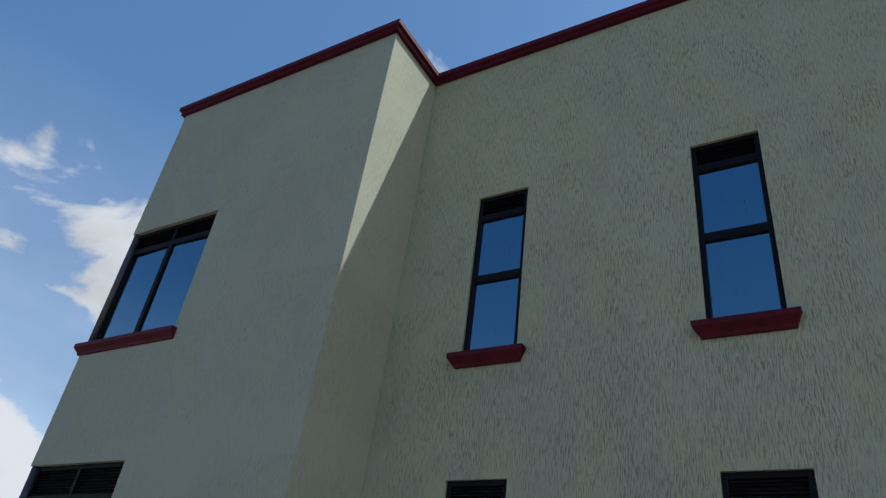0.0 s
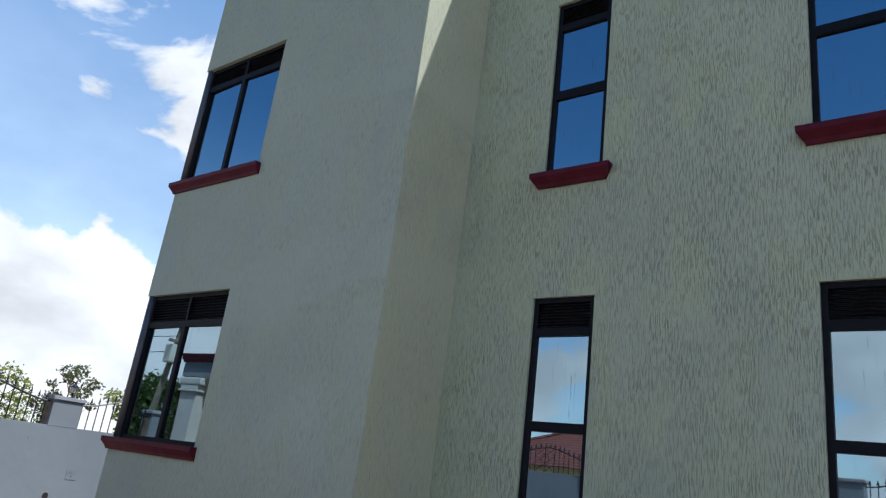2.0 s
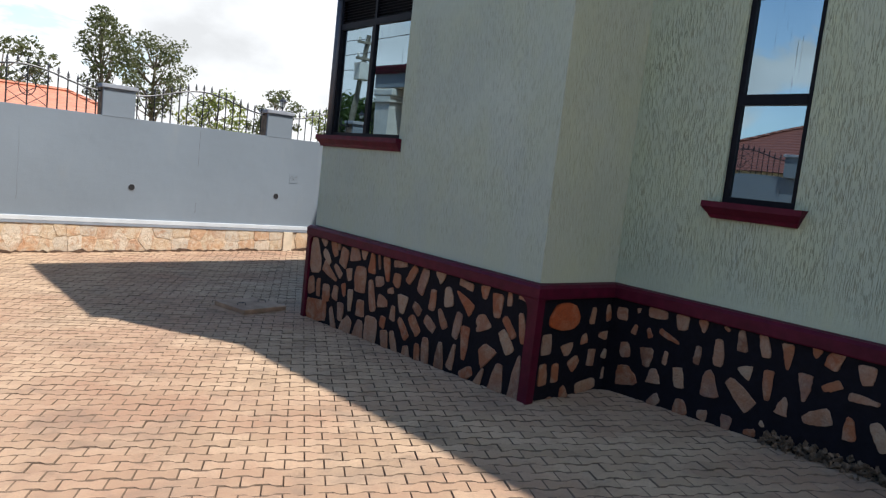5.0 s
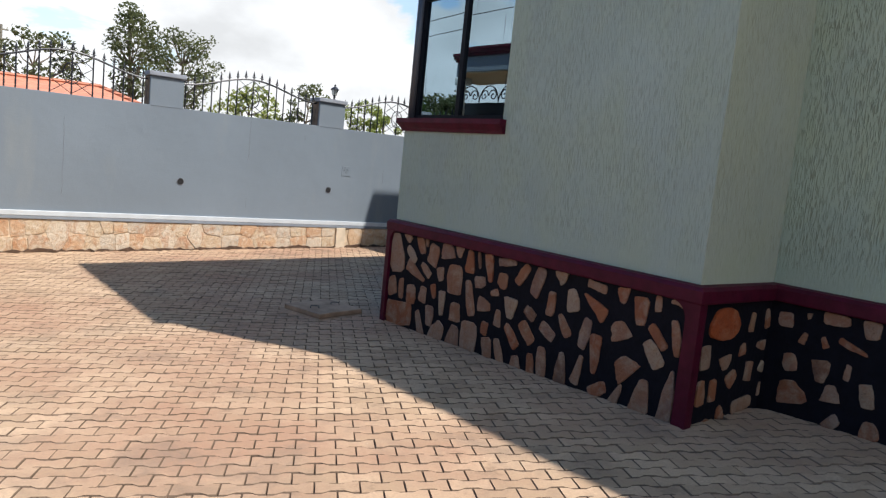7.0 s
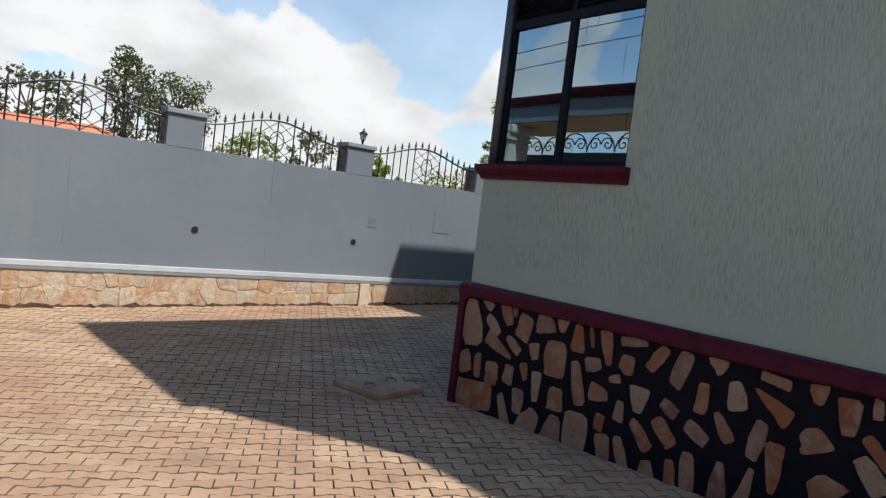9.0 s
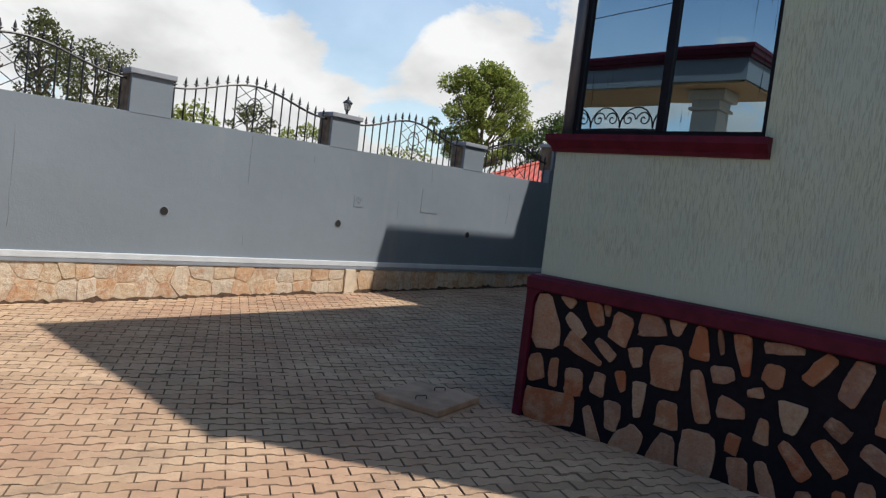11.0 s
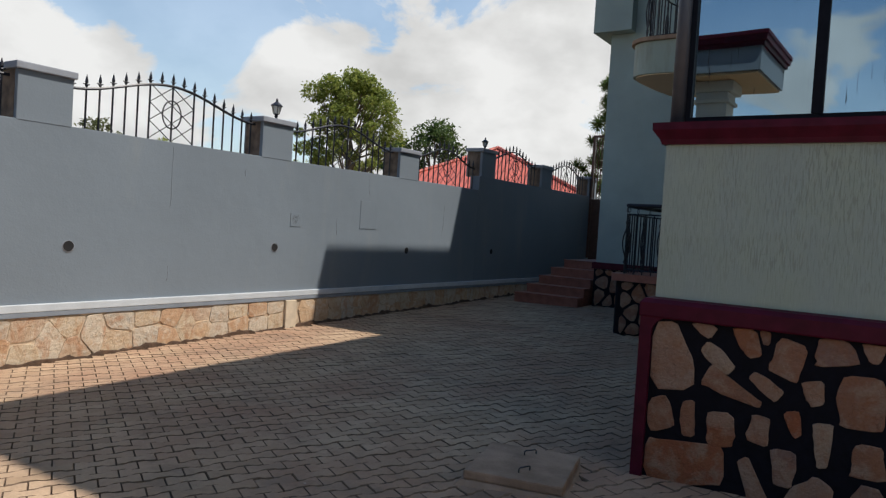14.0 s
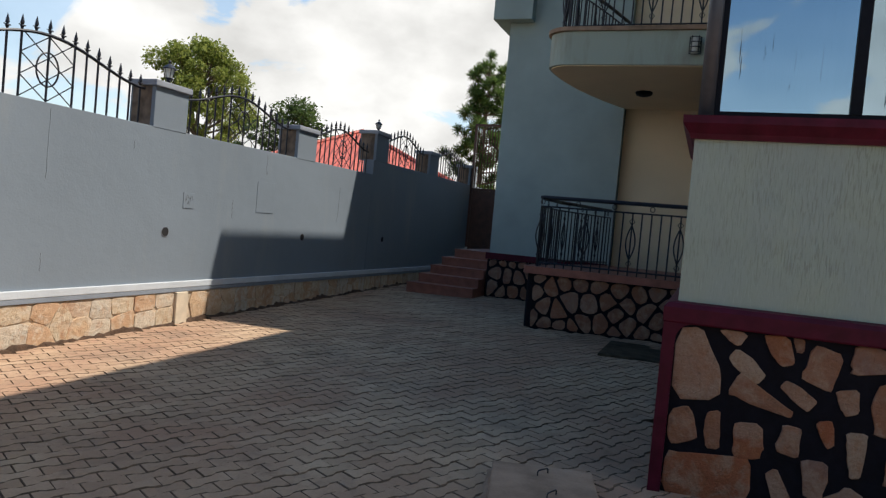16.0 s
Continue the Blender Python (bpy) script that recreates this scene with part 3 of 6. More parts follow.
def window_unit(y0, y1, z0, z1, x, panes, vent, mid=None, name="window_1", hang=(0.0, 0.0)):
    """A steel window in a wall that faces west: louvred vent on top, panes below."""
    win = new(name)
    win.location = (x, (y0 + y1) / 2, z0)
    win["kind"] = "structure"
    tagged(win, "black steel window with a louvred vent over blue mirror glass", "window")
    ox, oy, oz = win.location
    d = 0.055

    def local(bm):
        bmesh.ops.translate(bm, verts=bm.verts, vec=(-ox, -oy, -oz))
        return bm

    bm = bmesh.new()
    s = 0.045
    box(bm, x, x + d, y0, y0 + s, z0, z1)
    box(bm, x, x + d, y1 - s, y1, z0, z1)
    box(bm, x, x + d, y0 + s, y1 - s, z0, z0 + s)
    box(bm, x, x + d, y0 + s, y1 - s, z1 - s, z1)
    box(bm, x - 0.004, x + d, y0 + s, y1 - s, vent - 0.035, vent + 0.035)
    if mid:
        box(bm, x - 0.004, x + d, y0 + s, y1 - s, mid - 0.04, mid + 0.04)
    cuts = [y0 + (y1 - y0) * i / panes for i in range(panes + 1)]
    for c in cuts[1:-1]:
        box(bm, x - 0.008, x + d, c - 0.03, c + 0.03, z0 + s, vent - 0.035)
        box(bm, x - 0.002, x + d, c - 0.02, c + 0.02, vent + 0.035, z1 - s)
    part("window_frame", local(bm), "frame", win)
    for a, b in zip(cuts, cuts[1:]):
        for c, e in ([(z0, mid), (mid, vent)] if mid else [(z0, vent)]):
            bm = bmesh.new()
            box(bm, x + 0.024, x + 0.030, a + 0.02, b - 0.02, c + 0.02, e - 0.02)
            # the sashes do not hang quite true
            bmesh.ops.rotate(bm, verts=bm.verts, cent=(x + 0.027, (a + b) / 2, 0), matrix=Matrix.Rotation(radians(hang[cuts.index(a)]), 3, "Z"))
            p = part("pane", local(bm), "glass", win)
            p.visible_shadow = False
    # black sheet added behind the slats, in place of the darkness inside the vent
    bm = bmesh.new()
    box(bm, x + 0.046, x + 0.052, y0 + 0.02, y1 - 0.02, vent + 0.01, z1 - 0.01)
    part("vent_dark_sheet", local(bm), "frame", win)
    n = 8
    for a, b in zip(cuts, cuts[1:]):
        for i in range(n):
            z = vent + 0.04 + (z1 - vent - 0.085) * (i + 0.5) / n
            bm = bmesh.new()
            v = [bm.verts.new(p) for p in ((x + 0.002, a + 0.03, z - 0.012), (x + 0.002, b - 0.03, z - 0.012), (x + 0.03, b - 0.03, z + 0.004), (x + 0.03, a + 0.03, z + 0.004))]
            f = bm.faces.new(v)
            bmesh.ops.solidify(bm, geom=[f], thickness=0.011)
            part("slat", local(bm), "slat", win)
    return win


SILL = [(-0.03, 0.0), (0.10, 0.0), (0.10, -0.045), (0.085, -0.06), (0.045, -0.10), (0.03, -0.13), (-0.03, -0.13)]


def sill(path, z, name="window_sill", reach=1.0):
    bm = bmesh.new()
    sweep_profile(bm, [(o * reach, z + h) for o, h in SILL], path)
    bmesh.ops.recalc_face_normals(bm, faces=bm.faces)
    ob = finish(bm, name, M["maroon"])
    tagged(ob, "maroon painted moulded sill under a window", "window sill", kind="structure")


n = 0
for y0, y1 in ((3.12, 3.70), (0.855, 1.455)):
    for z0, z1, vent, mid in ((1.91, 3.79, 3.49, 2.70), (4.96, 6.86, 6.59, 5.82)):
        n += 1
        window_unit(y0, y1, z0, z1, XW + 0.03, 1, vent, mid, "window_%d" % n)
        e = 0.10
        bm = bmesh.new()
        rows = [(o, z0 + h, (e if h > -0.05 else e - 0.055 * (-h - 0.045) / 0.085)) for o, h in SILL]
        a = [bm.verts.new((XW - o, y0 - k, z)) for o, z, k in rows]
        b = [bm.verts.new((XW - o, y1 + k, z)) for o, z, k in rows]
        for i in range(len(rows)):
            bm.faces.new((a[i], b[i], b[(i + 1) % len(rows)], a[(i + 1) % len(rows)]))
        bm.faces.new(a)
        bm.faces.new(b[::-1])
        bmesh.ops.recalc_face_normals(bm, faces=bm.faces)
        ob = finish(bm, "sill", M["maroon"])
        tagged(ob, "maroon painted moulded sill under a narrow window", "window sill", "window sills", "structure")

for z0, z1, vent in ((2.19, 3.79, 3.45), (5.22, 6.83, 6.55)):
    n += 1
    window_unit(6.76, YB - 0.075, z0, z1, XB + 0.05, 2, vent, None, "window_%d" % n, (1.0, -1.0))
    n += 1
    side = window_unit(6.76, YB - 0.075, z0, z1, XB + 0.05, 2, vent, None, "window_%d" % n)
    # the other leg of the corner window looks north
    side.matrix_world = Matrix.Translation((XB + 0.085 + 0.7475, YB - 0.05, z0)) @ Matrix.Rotation(radians(-90), 4, "Z")
    sill([(XB, 6.71, -1, 0), (XB, YB, -1, 1), (7.0, YB, 0, 1)], z0, "window_sill", 0.72)


def corner_pole(z0, z1):
    """The round steel post that joins the two legs of a corner window."""
    p = new("corner_pole")
    p.location = (XB + 0.045, YB - 0.045, z0)
    tagged(p, "round slate-grey steel post at the corner of the bay window", "window post", kind="structure")
    bm = bmesh.new()
    bar(bm, (0, 0, 0.002), (0, 0, z1 - z0), 0.043, 20)
    finish(bm, "shaft", M["post_paint"], p, smooth=True)


M["post_paint"] = simple("slate_grey_gloss_paint", (0.055, 0.062, 0.078), 0.4, vary=0.15, scale=12)
corner_pole(2.19, 3.79)
corner_pole(5.22, 6.83)


def curtain(z0, z1):
    """A sheer curtain drawn to the corner end of the bay window."""
    c = new("curtain")
    c.location = (XB + 0.42, 7.9, z0)
    tagged(c, "sheer pale curtain hanging in folds behind the corner window", "curtain")
    bm = bmesh.new()
    n = 60
    a = [bm.verts.new((0.035 * math.sin(i * 1.25) + 0.01 * math.sin(i * 0.4), -0.62 + 0.85 * i / n, 0.02)) for i in range(n + 1)]
    b = [bm.verts.new((0.030 * math.sin(i * 1.25 + 0.3), -0.62 + 0.85 * i / n, z1 - z0 - 0.04)) for i in range(n + 1)]
    for i in range(n):
        bm.faces.new((a[i], a[i + 1], b[i + 1], b[i]))
    part("cloth", bm, "cloth", c)
    bm = bmesh.new()
    bar(bm, (0, -1.2, z1 - z0 - 0.03), (0, 0.25, z1 - z0 - 0.03), 0.012, 8)
    part("rod", bm, "frame", c)


M["cloth"] = simple("sheer_cloth", (0.8, 0.8, 0.78), 0.9, vary=0.05)
curtain(2.19, 3.79)
curtain(5.27, 6.83)


def build_boundary():
    """The yard's north wall: stone footing, pale band, painted wall, piers with copes."""
    wall = new("boundary_wall")
    tagged(wall, "blue-grey painted boundary wall on a buff stone footing with a pale band", "wall", kind="structure")
    y0, y1 = 14.24, 14.46
    bm = bmesh.new()
    box(bm, -9.0, 12.97, y0, y1, -0.4, 2.25, 0.006)
    box(bm, 12.974, 22.0, y0, y1, -0.4, 2.53, 0.006)
    part("wall_body", bm, "boundary", wall)
    bm = bmesh.new()
    box(bm, -9.0, 22.0, y0 - 0.035, y0 - 0.002, 0.36, 0.44, 0.008)
    part("band", bm, "band_white", wall, "pale painted plaster band")
    bm = bmesh.new()
    box(bm, -9.0, 22.0, y0 - 0.033, y0 - 0.002, 0.31, 0.357, 0.004)
    part("band_lower", bm, "band_grey", wall)
    bm = bmesh.new()
    box(bm, -9.0, 22.0, y0 - 0.01, y0 - 0.002, -0.4, 0.308)
    part("footing", bm, "mortar", wall)
    return wall


boundary = build_boundary()
PIERS = [(-7.5, 2.80), (-4.6, 2.80), (-1.6, 2.80), (1.35, 2.80), (4.29, 2.80), (7.36, 2.78), (10.36, 2.75), (13.03, 3.09), (15.75, 3.05), (18.6, 3.05)]


def pier(x, top):
    p = new("wall_pier")
    p.location = (x + 0.27, 14.24, 2.24)
    tagged(p, "blue-grey pier with a flat cope on the boundary wall", "pier", "piers of the boundary wall", "structure")
    base = 2.25 if x < 13 else 2.53
    bm = bmesh.new()
    box(bm, -0.27, 0.27, -0.004, 0.36, base - 2.24 - 0.01, top - 0.07 - 2.24, 0.006)
    part("shaft", bm, "boundary", p)
    for side in (-1, 1):
        bm = bmesh.new()
        box(bm, side * 0.2715, side * 0.2755, 0.05, 0.33, base - 2.24 + 0.002, top - 0.075 - 2.24)
        part("bare_side", bm, "bare", p, "unpainted weathered brown side of the pier")
    bm = bmesh.new()
    box(bm, -0.30, 0.30, -0.035, 0.39, top - 0.07 - 2.24, top - 2.24, 0.01)
    part("cope", bm, "cope", p)


for x, top in PIERS:
    pier(x, top)


# ---- fence panels on the boundary wall ----
def fence_panel(width, name_label="black wrought-iron fence panel with spear tips and circle lattice"):
    """A panel with an arched top rail, built along +x from 0, standing on z = 0."""
    f = new("fence_panel")
    tagged(f, name_label, "fence", "fence panels on the boundary wall")
    count = int(round(width / 0.152))
    lead = count // 2 - 2
    mid = width / 2

    def arch(x):
        u = (x - mid) / mid
        return 0.545 + 0.125 * math.cos(u * math.pi)

    bm = bmesh.new()
    tube(bm, [(width * i / 24, 0, arch(width * i / 24)) for i in range(25)], 0.017, 6)
    part("top_rail", bm, "iron", f)
    bm = bmesh.new()
    for i in range(count):
        x = width * (i + 0.5) / count
        h = arch(x) + 0.045
        bm2 = bmesh.new()
        short = i in (lead + 1, lead + 3)
        bar(bm2, (x, 0, h - 0.06 if short else -0.02), (x, 0, h), 0.012, 6)
        post = part("post", bm2, "iron", f)
        bm2 = bmesh.new()
        lathe(bm2, [(0.010, 0), (0.022, 0.02), (0.009, 0.036), (0.021, 0.05), (0.015, 0.08), (0.001, 0.135)], (x, 0, h - 0.025), 6)
        # small barbs
        bar(bm2, (x - 0.035, 0, h + 0.005), (x + 0.035, 0, h + 0.005), 0.006, 4)
        part("spear", bm2, "iron", post)
    bm.free()
    # lattice with a circle, between the seventh and eleventh bars
    x0, x1 = width * (lead + 0.5) / count, width * (lead + 4.5) / count
    xm = (x0 + x1) / 2
    bm = bmesh.new()
    lo, hi = 0.02, arch(xm) - 0.02
    c = (lo + hi) / 2
    tube(bm, [(xm + 0.125 * math.cos(k * math.tau / 20), 0.0, c + 0.165 * math.sin(k * math.tau / 20)) for k in range(21)], 0.009, 5)
    rise = (hi - lo) / 3
    slope = 2 * rise / (x1 - x0)
    for k in range(-2, 4):
        for s in (-1, 1):
            za = lo + k * rise if s > 0 else lo + (k + 2) * rise
            zb = za + s * slope * (x1 - x0)
            ts = sorted(((lo - za) / (zb - za), (hi - za) / (zb - za)))
            t0, t1 = max(0.0, ts[0]), min(1.0, ts[1])
            if t1 - t0 > 0.05:
                bar(bm, (x0 + (x1 - x0) * t0, 0.006 * s, za + (zb - za) * t0), (x0 + (x1 - x0) * t1, 0.006 * s, za + (zb - za) * t1), 0.006, 5)
    part("lattice", bm, "iron", f)
    return f


def place_fences():
    cache = {}
    for (xa, _), (xb, _) in zip(PIERS, PIERS[1:]):
        w = round(xb - xa - 0.54, 2)
        base = 2.25 if xa < 13 else 2.53
        m = Matrix.Translation((xa + 0.54, 14.40, base))
        if w not in cache:
            cache[w] = fence_panel(w)
            cache[w].matrix_world = m
        else:
            copy_thing(cache[w], m)
    return cache


FENCES = place_fences()


def pier_lamp():
    lamp = new("pier_lamp")
    tagged(lamp, "black lantern with ribbed glass on a wall pier", "lamp", "lanterns on the wall piers")
    bm = bmesh.new()
    lathe(bm, [(0.07, 0), (0.07, 0.012), (0.025, 0.03), (0.02, 0.06), (0.035, 0.075), (0.022, 0.09), (0.05, 0.115)], n=12)
    part("base", bm, "iron", lamp)
    bm = bmesh.new()
    lathe(bm, [(0.045, 0.118), (0.078, 0.235), (0.076, 0.238), (0.043, 0.12)], n=12)
    part("lantern_glass", bm, "lampglass", lamp, "cloudy ribbed glass")
    bm = bmesh.new()
    for i in range(6):
        t = i * math.tau / 6
        bar(bm, (0.050 * math.cos(t), 0.050 * math.sin(t), 0.115), (0.083 * math.cos(t), 0.083 * math.sin(t), 0.24), 0.005, 4)
    part("rib", bm, "iron", lamp)
    bm = bmesh.new()
    lathe(bm, [(0.100, 0.238), (0.098, 0.252), (0.055, 0.29), (0.02, 0.315), (0.018, 0.33), (0.024, 0.345), (0.002, 0.375)], n=12)
    part("cap", bm, "iron", lamp)
    return lamp


M["lampglass"] = simple("cloudy_glass", (0.55, 0.55, 0.50), 0.25)
lamp = pier_lamp()
LAMP_SIZE = Matrix.Scale(0.84, 4)
lamp.matrix_world = Matrix.Translation((7.74, 14.42, 2.78)) @ LAMP_SIZE
copy_thing(lamp, Matrix.Translation((13.40, 14.42, 3.09)) @ LAMP_SIZE)
copy_thing(lamp, Matrix.Translation((1.62, 14.42, 2.80)) @ LAMP_SIZE)


# ---- weep holes and marks in the boundary wall ----
def weep_hole(x, z):
    h = new("weep_hole")
    h.location = (x, 14.236, z)
    tagged(h, "round drain pipe end set in the boundary wall", "drain hole", "drain holes in the wall")
    bm = bmesh.new()
    n = 16
    ro, ri, up = 0.064, 0.057, 0.004
    a = [bm.verts.new((ro * math.cos(k * math.tau / n), 0.0, ro * math.sin(k * math.tau / n))) for k in range(n)]
    b = [bm.verts.new((ri * math.cos(k * math.tau / n), -0.004, up + ri * math.sin(k * math.tau / n))) for k in range(n)]
    for k in range(n):
        j = (k + 1) % n
        bm.faces.new((a[k], a[j], b[j], b[k]))
    part("rim", bm, "cope", h)
    # near-black disc on the wall face, painted for the shade inside the pipe
    bm = bmesh.new()
    b = [bm.verts.new((ri * math.cos(k * math.tau / n), -0.0035, up + ri * math.sin(k * math.tau / n))) for k in range(n)]
    m_ = bm.verts.new((0, -0.0022, up))
    for k in range(n):
        bm.faces.new((b[k], b[(k + 1) % n], m_))
    part("bore", bm, "bore", h)


M["bore"] = simple("bore_shade_black", (0.012, 0.012, 0.014), 0.9)
for x, z in ((4.85, 1.02), (7.67, 1.04), (10.68, 1.02), (13.6, 1.02), (1.9, 1.02)):
    weep_hole(x, z)


def wall_patch(x0, x1, z0, z1, label, frame_w=0.012):
    p = new("wall_patch")
    p.location = (x0, 14.24, z0)
    tagged(p, label, "wall patch")
    bm = bmesh.new()
    box(bm, 0, x1 - x0, -0.006, 0.002, 0, z1 - z0, 0.002)
    part("plaster", bm, "boundary", p)
    if x1 - x0 < 0.3:
        # marks scored in the wet plaster
        rng = random.Random(5)
        for i in range(9):
            bm = bmesh.new()
            a, b = rng.uniform(0.02, x1 - x0 - 0.07), rng.uniform(0.04, z1 - z0 - 0.06)
            tube(bm, [(a, -0.006, b), (a + rng.uniform(0.01, 0.03), -0.006, b + rng.uniform(0.01, 0.04)), (a + rng.uniform(0.02, 0.05), -0.006, b - rng.uniform(-0.01, 0.02))], 0.002, 4)
            part("score_mark", bm, "crack", p)


wall_patch(7.94, 8.14, 1.34, 1.53, "square plastered-over socket box painted like the wall")
wall_patch(9.42, 9.84, 1.36, 1.80, "rectangular plastered-over opening painted like the wall")

# ---- front steps ----
def build_steps():
    s = new("steps")
    s.location = (13.55, 12.24, 0.1)
    tagged(s, "flight of five red oxide steps up to the side gate", "steps")
    for i in range(5):
        bm = bmesh.new()
        x0 = i * 0.30
        box(bm, x0, 6.4 if i == 4 else 2.6, 0.0, (1.36 - 0.115 * i) if i < 4 else 0.86, -0.3 if i == 0 else i * 0.17 - 0.01, (i + 1) * 0.17, 0.012)
        # nosing lip
        box(bm, x0 - 0.02, x0 + 0.01, 0.0, (1.36 - 0.115 * i) if i < 4 else 0.86, (i + 1) * 0.17 - 0.035, (i + 1) * 0.17 + 0.002, 0.006)
        part("tread", bm, "terracotta", s)


build_steps()

# ---- tower and veranda behind ----
XT = 14.20


def build_back():
    t = new("back_wing")
    tagged(t, "pale blue-green painted back wing of the villa with a stone-faced plinth", "house wing", kind="structure")
    wall_slab("wall_tower", "x", XT, XT + 0.24, 9.88, 12.18, -0.4, TOP, [], "wall_blue", t)
    wall_slab("wall_gate_side", "y", 12.18, 11.94, XT + 0.24, 19.9, -0.4, TOP, [], "wall_blue", t)
    wall_slab("wall_veranda", "x", XT + 0.26, XT + 0.5, 8.09, 9.88, -0.4, TOP, [], "wall_cream", t)
    bm = bmesh.new()
    box(bm, 13.955, 19.9, 8.1, 12.1, TOP - 0.30, TOP)
    part("roof", bm, "slab", t)
    bm = bmesh.new()
    # canopy slab over the first floor at the corner
    box(bm, XT - 0.25, XT + 1.2, 11.7, 12.46, 5.42, 6.3, 0.01)
    part("canopy", bm, "wall_blue", t)
    return t


back = build_back()


def rounded_slab(bm, x0, x1, y0, y1, z0, z1, r, bulge=0.0):
    """A slab whose corner at (x0, y1) is rounded and whose far edge sweeps back."""
    pts = [(x0, y0)]
    for k in range(9):
        t = k * math.pi / 16
        pts.append((x0 + r - r * math.cos(t), y1 - r + r * math.sin(t)))
    # the far edge curves back to the wall
    for k in range(1, 11):
        u = k / 10
        pts.append((x0 + r + (x1 - x0 - r) * u, y1 - bulge * (u ** 1.8)))
    pts.append((x1, y0))
    a = [bm.verts.new((x, y, z0)) for x, y in pts]
    b = [bm.verts.new((x, y, z1)) for x, y in pts]
    n = len(pts)
    for i in range(n):
        bm.faces.new((a[i], a[(i + 1) % n], b[(i + 1) % n], b[i]))
    bm.faces.new(a[::-1])
    bm.faces.new(b)
    bmesh.ops.recalc_face_normals(bm, faces=bm.faces)
    return pts


def railing(path, z, height, label):
    """An iron railing along a path of (x, y)."""
    r = new("railing")
    r.location = (path[0][0], path[0][1], z)
    tagged(r, label, "railing")
    ox, oy = path[0]
    P = [Vector((x - ox, y - oy, 0)) for x, y in path]
    bm = bmesh.new()
    tube(bm, [p + Vector((0, 0, height)) for p in P], 0.028, 8)
    part("handrail", bm, "iron", r)
    bm = bmesh.new()
    tube(bm, [p + Vector((0, 0, height - 0.13)) for p in P], 0.012, 5)
    part("upper_rail", bm, "iron", r)
    bm = bmesh.new()
    tube(bm, [p + Vector((0, 0, 0.06)) for p in P], 0.012, 5)
    part("lower_rail", bm, "iron", r)
    # stations along the path
    dist = [0.0]
    for a, b in zip(P, P[1:]):
        dist.append(dist[-1] + (b - a).length)
    total = dist[-1]

    def at(s):
        for i in range(len(P) - 1):
            if s <= dist[i + 1] + 1e-6:
                u = (s - dist[i]) / (dist[i + 1] - dist[i])
                return P[i].lerp(P[i + 1], u), (P[i + 1] - P[i]).normalized()
        return P[-1], (P[-1] - P[-2]).normalized()

    n = int(total / 0.125)
    for i in range(n + 1):
        p, d = at(total * i / n)
        bm = bmesh.new()
        bar(bm, p + Vector((0, 0, 0.0)), p + Vector((0, 0, height - 0.12)), 0.011, 5)
        part("baluster", bm, "iron", r)
        if i % 5 == 1:
            bm = bmesh.new()
            c = height * 0.46
            for s in (-1, 1):
                tube(bm, [p + d * (s * 0.062 * math.sin(k * math.pi / 10)) + Vector((0, 0, c - 0.24 + 0.48 * k / 10)) for k in range(11)], 0.010, 5)
            for cz in (c + 0.29, c - 0.29):
                tube(bm, [p + d * (0.035 * math.cos(k * math.tau / 4)) + Vector((0, 0, cz + 0.05 * math.sin(k * math.tau / 4))) for k in range(5)], 0.006, 4)
            part("ornament", bm, "iron", r)
        if i % 4 == 0:
            bm = bmesh.new()
            tube(bm, [p + d * (0.03 * math.cos(k * math.tau / 10)) + Vector((0, 0, height - 0.065 + 0.035 * math.sin(k * math.tau / 10))) for k in range(11)], 0.006, 4)
            part("scroll", bm, "iron", r)
    return r


def build_veranda():
    v = new("veranda")
    tagged(v, "raised veranda with a stone-faced base and red screed floor", "veranda", kind="structure")
    bm = bmesh.new()
    rounded_slab(bm, 10.97, XT, 8.36, 10.62, -0.3, 0.84, 0.12, 0.75)
    part("base", bm, "black", v)
    bm = bmesh.new()
    rounded_slab(bm, 10.90, XT, 8.36, 10.68, 0.845, 0.95, 0.14, 0.75)
    part("floor", bm, "terracotta", v)
    bm = bmesh.new()
    pts = rounded_slab(bm, 10.93, XT, 8.36, 10.64, 3.84, 4.30, 0.35, 0.75)
    part("balcony", bm, "balcony_paint", v, "cream and green painted balcony edge with rain stains")
    bm = bmesh.new()
    rounded_slab(bm, 10.96, XT, 8.36, 10.61, 3.826, 3.8375, 0.35, 0.75)
    part("soffit", bm, "wall_cream", v)
    bm = bmesh.new()
    rounded_slab(bm, 10.89, XT, 8.36, 10.68, 4.305, 4.36, 0.37, 0.75)
    part("balcony_floor", bm, "concrete", v)
    bm = bmesh.new()
    box(bm, 10.6, 13.95, 8.09, 10.36, TOP - 0.3, TOP)
    part("roof", bm, "slab", v)
    railing([(11.0, 8.45), (11.0, 9.5), (11.0, 10.48)], 0.95, 1.0, "black wrought-iron railing with oval ornaments on the veranda edge")
    railing([(11.02, 10.50), (11.4, 10.52), (12.2, 10.48), (13.2, 10.2), (14.1, 9.92)], 0.95, 1.0, "black wrought-iron railing on the far veranda side")
    railing([(11.05, 8.45), (11.05, 9.6), (11.1, 10.3), (11.25, 10.48)], 4.36, 1.0, "black wrought-iron railing with oval ornaments on the balcony front")
    railing([(11.3, 10.5), (12.2, 10.45), (13.2, 10.15), (14.1, 9.92)], 4.36, 1.0, "black wrought-iron railing round the far side of the balcony")


